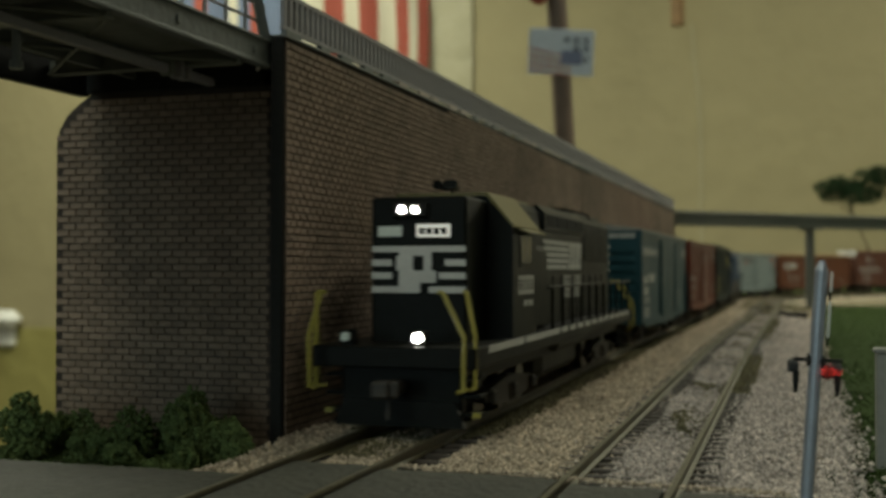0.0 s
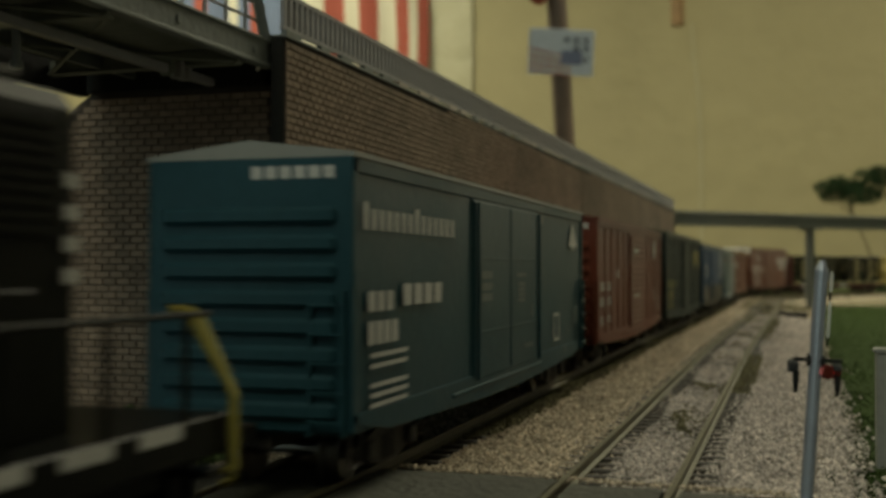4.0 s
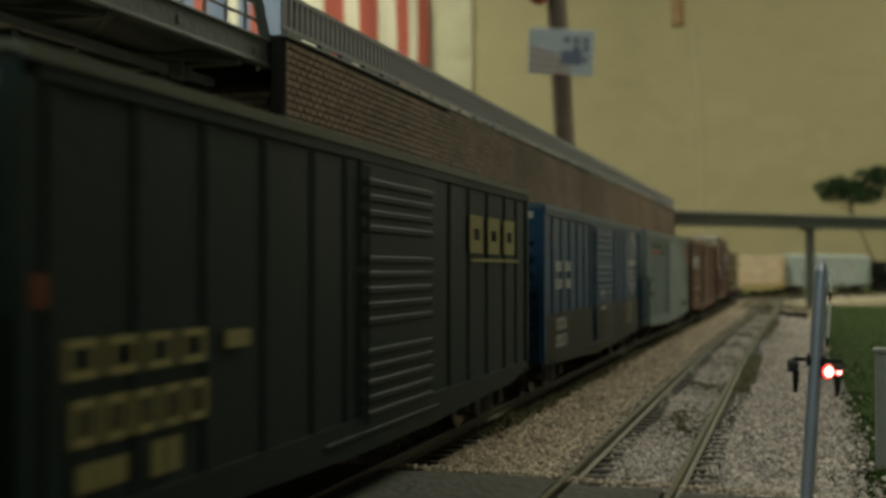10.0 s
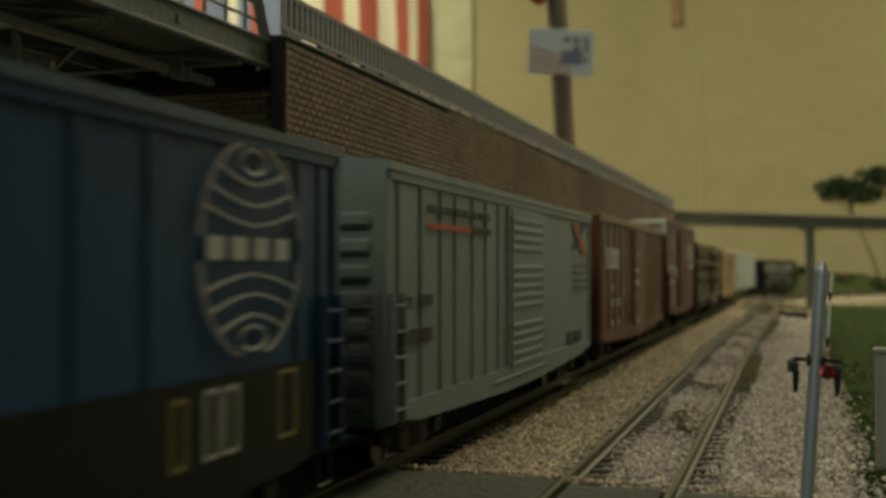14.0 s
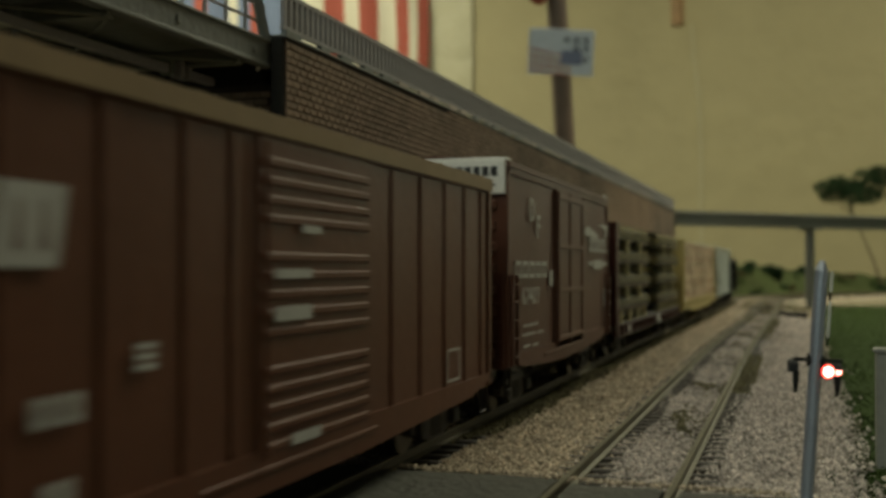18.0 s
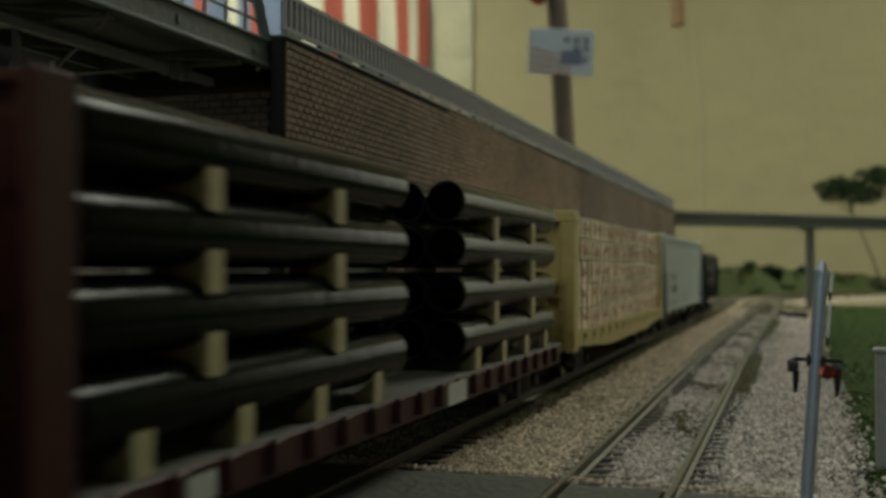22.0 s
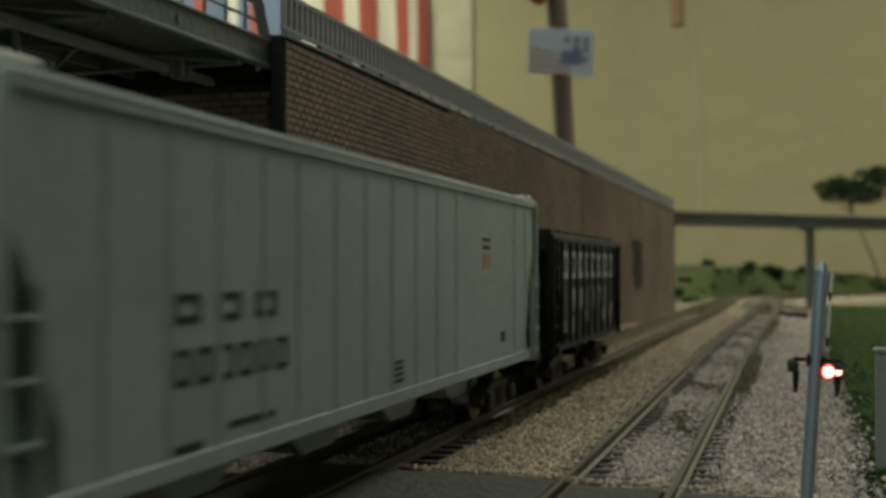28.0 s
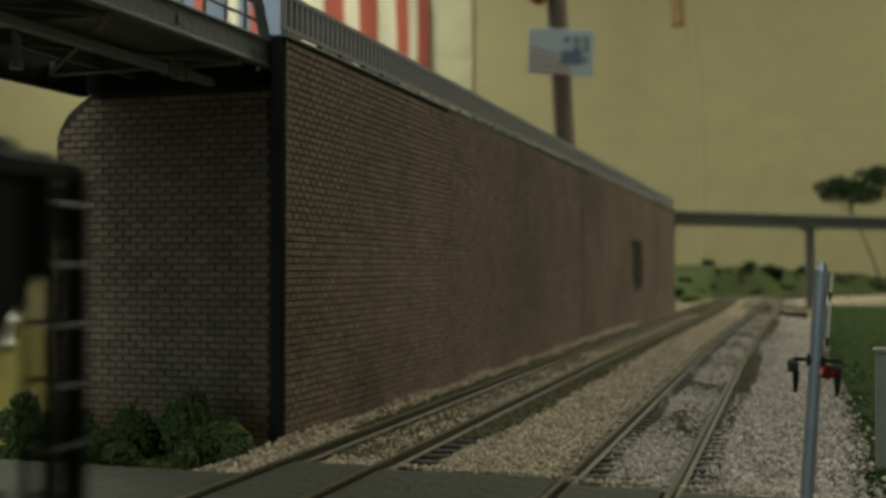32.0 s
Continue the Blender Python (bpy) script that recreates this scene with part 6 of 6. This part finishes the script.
# shoulder heaped against the wall's foot
n = 5200
sy = 176 + rs.uniform(0, 1, n) ** 1.6 * 570
sx = rs.uniform(-24.6, -17, n)
sz = -3.4 + (-17 - sx) * 0.22 * (0.6 + 0.4 * np.sin(sy * 0.09)) + rs.uniform(-0.4, 0.5, n)
ob = clumps("ballast_shoulder", np.stack([sx + X1, sy, sz], -1), 0.7, BALLAST, seed=23)
tagged(ob, "ballast heaped against the foot of the wall", "gravel", kind="stuff")


# hill bushes and trees
def hill_z(x, y):
    return hill_height(x, y)


rs = np.random.RandomState(31)
for cx, cy, r in ((-58, 1850, 13), (-33, 1890, 17), (-24, 1900, 11), (25, 2050, 17), (-131, 1400, 8), (-66, 1780, 10), (150, 2050, 10), (-112, 1345, 7), (-108, 1560, 8), (-20, 1900, 10)):
    z = hill_z(cx, cy) + 0.25 * r
    pts = np.concatenate([blob_points(rs, cx + rs.uniform(-r, r), cy, z + rs.uniform(0, 0.6) * r * 0.6, r * 0.5, r * 0.5, r * 0.4, 90) for _ in range(5)])
    ob = clumps("hill_bush", pts, 1.9, DARK_LEAF, seed=int(cx + 400))
    tagged(ob, "dark green bush on the low hill", "bush", "bushes on the hill")

# low scrub along the foot of the hill
SCRUB = material("olive_scrub_foliage", (0.04, 0.062, 0.02), 0.95, vary=0.4, scale=200, island=0.4)
DRY = material("dry_brown_foliage", (0.075, 0.062, 0.03), 0.95, vary=0.4, scale=200, island=0.4)
for k in range(40):
    cx = rs.uniform(-150, 170)
    cy = float(np.interp(cx, [-168, -95, -59, 0, 40, 125], [1330, 1370, 1690, 1850, 1950, 2010])) + rs.uniform(5, 170)
    r = rs.uniform(4, 9)
    z = hill_z(cx, cy) - 0.2 * r
    pts = np.concatenate([blob_points(rs, cx + rs.uniform(-r, r), cy + rs.uniform(-r, r), z + rs.uniform(0, 0.5) * r, r * 0.5, r * 0.5, r * 0.42, 60) for _ in range(4)])
    ob = clumps("scrub_bush", pts, 1.5, (SCRUB, DARK_LEAF, DRY)[k % 3], seed=500 + k)
    tagged(ob, ("olive-green scrub bush on the low hill", "dark green scrub bush on the low hill", "dry brown scrub bush on the low hill")[k % 3], "bush", "bushes on the hill")
# dark dirt and cinders round the far turnout
n = 5000
fa = rs.uniform(1000, 1750, n)
fb = rs.choice((-8.65, 8.65, 41.85, 59.15, 72.0, 30.0), n) + rs.normal(0, 2.6, n)
keep = np.array([noise.noise(Vector((b * 0.05, a * 0.012, 3.0))) > -0.12 for a, b in zip(fa, fb)])
far = np.array([(*on_line(a, b)[:2], -2.6 if b < 64 else -4.0) for a, b in zip(fa[keep], fb[keep])])
far = np.concatenate([far, np.stack([rs.normal(-2, 14, 700), rs.normal(1120, 40, 700), np.full(700, -4.4)], -1)])
ob = clumps("far_cinders", far, 1.0, DIRT, seed=61)
tagged(ob, "dark dirt and cinders round the far turnout", "dirt", kind="stuff")


def tree(x, y, z, lean, height, spread, seed):
    r = np.random.RandomState(seed)
    t = thing("tree", "umbrella-shaped model tree with a thin leaning dark trunk", "tree", "trees on the far side", m=at(x, y, z))
    top = Vector((lean, 0, height * 0.8))
    bm = bm_new()
    pts = [Vector((0, 0, -3)), Vector((lean * 0.3, 0, height * 0.28)), Vector((lean * 0.72, 0, height * 0.6)), top]
    for i in range(3):
        rod(bm, pts[i], pts[i + 1], 2.4 - 0.6 * i, 7, 1.8 - 0.6 * i)
    ends = []
    for k in range(6):
        a = 2 * math.pi * k / 6 + r.uniform(-0.4, 0.4)
        b = pts[2].lerp(top, r.uniform(0.1, 0.9))
        e = top + Vector((math.cos(a) * spread * 0.6, math.sin(a) * spread * 0.5, r.uniform(-0.02, 0.12) * height))
        rod(bm, b, e, 0.9, 5, 0.4)
        ends.append(e)
    part("trunk", bm, BARK, t)
    pts = np.concatenate([blob_points(r, e.x, e.y, e.z + 4 + r.uniform(-3, 6), spread * 0.44, spread * 0.4, height * 0.085, 240) for e in ends + [top + Vector((0, 0, height * 0.08))]])
    clumps("crown", pts, 2.3, DARK_LEAF, t, seed)
    return t


tree(152, 2050, hill_z(152, 2050), -58, 190, 56, 5)
tree(208, 2070, hill_z(208, 2070), -52, 212, 54, 6)
tree(252, 2080, hill_z(252, 2080), -22, 180, 46, 7)

# switch machine and debris beside the far turnout
for x, y, w, lbl in ((2, 925, 14, 0), (-24, 1050, 8, 1), (-62, 1190, 12, 2)):
    sm = thing("switch_machine", "small black switch machine beside the turnout", "switch machine", "switch machines")
    sm.matrix_basis = at(x, y, -3.2, 0, 0, -50)
    bm = bm_new()
    bx(bm, -w, w, -3.2, 3.2, -1.5, 2.6, 0.6)
    part("case", bm, BLACK, sm)
    bm = bm_new()
    rod(bm, (-w - 10, 0, 0.6), (-w, 0, 0.6), 0.8, 6)
    part("throw_rod", bm, BLACK, sm)

# ---- behind the layout ----
# sign post with a small card
sp = thing("sign_post", "round brown wooden post with a small printed card", "post")
bm = bm_new()
rod(bm, (-181.2, 1324.9, -1100), (-268.4, 1267.4, 600), 11.5, 20, 11.5)
part("post", bm, WOOD, sp)
bm = bm_new()
bx(bm, -37, 37, -0.5, 0.5, -26, 26, 0.3)
card = part("card", bm, material("pale_blue_card", (0.42, 0.46, 0.52), 0.5, vary=0.12, scale=30), sp, "pale card with a striped flag and dark figures", m=at(-247, 1260, 279, 0, 3, 17))
for k in range(7):
    bm = bm_new()
    prism(bm, [(-36, -24 + k * 4.0 + 2.0), (12, -24 + k * 3.2 - 3.0), (12, -24 + k * 3.2 - 1.4), (-36, -24 + k * 4.0 + 4.0)], -0.75, -0.52)
    part("card_stripe", bm, RED_CLOTH if k % 2 == 0 else WHITE_CLOTH, card)
bm = bm_new()
bx(bm, 0, 24, -0.8, -0.52, -14, 2)
part("card_canton", bm, material("faded_blue_print", (0.12, 0.14, 0.22), 0.6, vary=0.3, scale=60), card)
bm = bm_new()
for x, z in ((6, 14), (17, 14), (28, 14), (17, 5), (28, 5), (28, -8)):
    for a in (45, -45):
        p = Vector((math.cos(radians(a)), 0, math.sin(radians(a)))) * 4
        rod(bm, (x - p.x, -0.7, z - p.z), (x + p.x, -0.7, z + p.z), 0.8, 4)
part("card_figures", bm, BLACK, card)
bm = bm_new()
rod(bm, (-276, 1260, 346), (-272, 1266, 352), 13, 20)
part("disc", bm, RED_CLOTH, sp, "red disc high on the post")
# flag of cloth on the alcove wall
flag = thing("flag", "red and white striped cloth flag hanging on the wall", "flag")
FY = 2745.0

def flag_strip(x0, x1, z0, z1, mat, name, ph):
    """A hanging strip of cloth with soft folds."""
    v, f = [], []
    n, m_ = 7, 12
    for j in range(m_ + 1):
        for i in range(n):
            t = i / (n - 1)
            z = z0 + (z1 - z0) * j / m_
            x = x0 + (x1 - x0) * t + 4 * math.sin(z * 0.012 + ph)
            v.append((x, FY - 14 - 10 * math.sin(x * 0.05 + z * 0.006), z))
    for j in range(m_):
        for i in range(n - 1):
            f.append((j * n + i, j * n + i + 1, (j + 1) * n + i + 1, (j + 1) * n + i))
    ob = from_arrays(name, v, f, mat, flag)
    mod = ob.modifiers.new("thickness", "SOLIDIFY")
    mod.thickness = 0.003
    return ob


for k, (a, b) in enumerate([(-1235, -1165), (-1165, -1113), (-1113, -1066), (-1066, -1018), (-1018, -968), (-968, -930), (-930, -908), (-908, -882)]):
    flag_strip(a, b, 520 if k > 3 else 560, 1200, WHITE_CLOTH if k % 2 == 0 and k < 6 else (RED_CLOTH if k in (1, 3, 5, 7) else WHITE_CLOTH), "stripe", 0.4)
for k, (a, b, mt) in enumerate([(-1600, -1545, BLUE_CLOTH), (-1545, -1515, RED_CLOTH), (-1515, -1440, BLUE_CLOTH), (-1440, -1415, WHITE_CLOTH), (-1415, -1385, BLUE_CLOTH), (-1385, -1360, RED_CLOTH), (-1360, -1235, BLUE_CLOTH)]):
    flag_strip(a, b, 600, 1200, mt, "canton", 0.4)
# cream panel behind the flag
bm = bm_new()
bx(bm, -1330, -766, 2752, 2761, -130, 1358, 3)
tagged(part("wall_panel", bm, WALL2, None), "pale cream painted panel on the wall behind the flag", "wall", kind="structure")
# trim on the wall
CAULK = material("white_caulk", (0.36, 0.33, 0.215), 0.6, vary=0.1, scale=20)
bm = bm_new()
bent(bm, [(-202, 2760, -100), (-202, 2760, 300), (-206, 2760, 440), (-218, 2760, 540), (-223, 2760, 620)], 2.6, 6)
tagged(part("trim", bm, CAULK, None), "pale bead of caulk along the wall seam", "trim", kind="structure")
sill = thing("window_sill", "white rounded window sill on the yellow wall", "window sill", kind="structure")
bm = bm_new()
bx(bm, -2900, -2098, 2690, 2760, -138, -84, 24)
part("sill_board", bm, WHITE, sill)
bm = bm_new()
bx(bm, -2880, -2130, 2735, 2760, -190, -138, 6)
part("apron", bm, WHITE, sill)
# wooden stick end hanging at the far wall
stick = thing("hanging_stick", "brown wooden stick hanging down before the far wall", "stick")
bm = bm_new()
rod(bm, (-234, 2530, 570), (-245, 2535, 1358), 15, 14, 15)
part("stick_shaft", bm, material("orange_brown_wood", (0.2, 0.115, 0.045), 0.6, vary=0.3, scale=40), stick)

# ---- bricks, last ----
v, f = bricks(viaduct, 1.56, 3.55, None, 57, WY0 + 0.3, 569.2, "y", WX, None, BRICK, skip=lambda a, top: top > wall_top(a))
v2, f2 = bricks(viaduct, 1.56, 3.55, None, 58, 570.8, WY1 - 0.3, "y", WX, None, BRICK, skip=lambda a, top: top > wall_top(a))
brick_parts(viaduct, v + v2, None, lambda p: p[1] < 262 and p[2] > 42, BRICK)


def off_shoulder(a, top):
    if top > 72.6:
        return True
    lim = np.interp(top, [62, 65.5, 68.8, 71.4, 73.0], [0, 0.8, 3, 6.5, 9.0])
    return a < PX0 + lim + 1.2


v, f = bricks(abutment, 1.56, 3.55, None, 51, PX0, PX1 - 3.4, "x", PY, None, BRICK, skip=off_shoulder)
brick_parts(abutment, v, None, lambda p: p[2] > 36, BRICK)


# ---- what moves ----
SPEED = 82.5


def motions():
    for car, s0, length in TRAIN:
        rows = []
        for i in range(65):
            t = i * 0.5
            mid = s0 + length / 2 - SPEED * t
            a = on_line(mid - length * 0.35)
            b = on_line(mid + length * 0.35)
            turn = -math.degrees(math.atan2(b[0] - a[0], b[1] - a[1]))
            rows.append((t, at((a[0] + b[0]) / 2, (a[1] + b[1]) / 2, 0, 0, 0, turn)))
        walk(car, rows)
        # wheels roll as the car runs
        for tr in car.children:
            if not tr.name.startswith("truck"):
                continue
            for ws in tr.children:
                place = ws.matrix_basis.copy()
                step = 80.0
                rate = math.degrees(SPEED / 4.8)
                n = int(32.0 * rate / step)
                walk(ws, [(32.0 * k / n, place @ pose(0, 0, 0, 32.0 * rate / n * k, 0, 0)) for k in range(n + 1)])
    # the lamps turn their lit face to the road and away again
    for lamp, place in drums:
        rows = [(0.0, place @ pose(0, 0, 0, 0, 0, 180))]
        k = 0
        while True:
            on, off = 0.034 + 1.1074 * k, 0.60 + 1.1074 * k
            if on > 31.7:
                break
            for t, a in ((on - 0.067, 180), (on - 0.034, 100), (on, 20), (on + 0.034, 0), (off - 0.067, 0), (off - 0.034, 75), (off, 150), (off + 0.034, 180)):
                if t > 0.03 and t < 31.97:
                    rows.append((t, place @ pose(0, 0, 0, 0, 0, a)))
            k += 1
        rows.append((32.0, place @ pose(0, 0, 0, 0, 0, 180)))
        walk(lamp, rows)


motions()
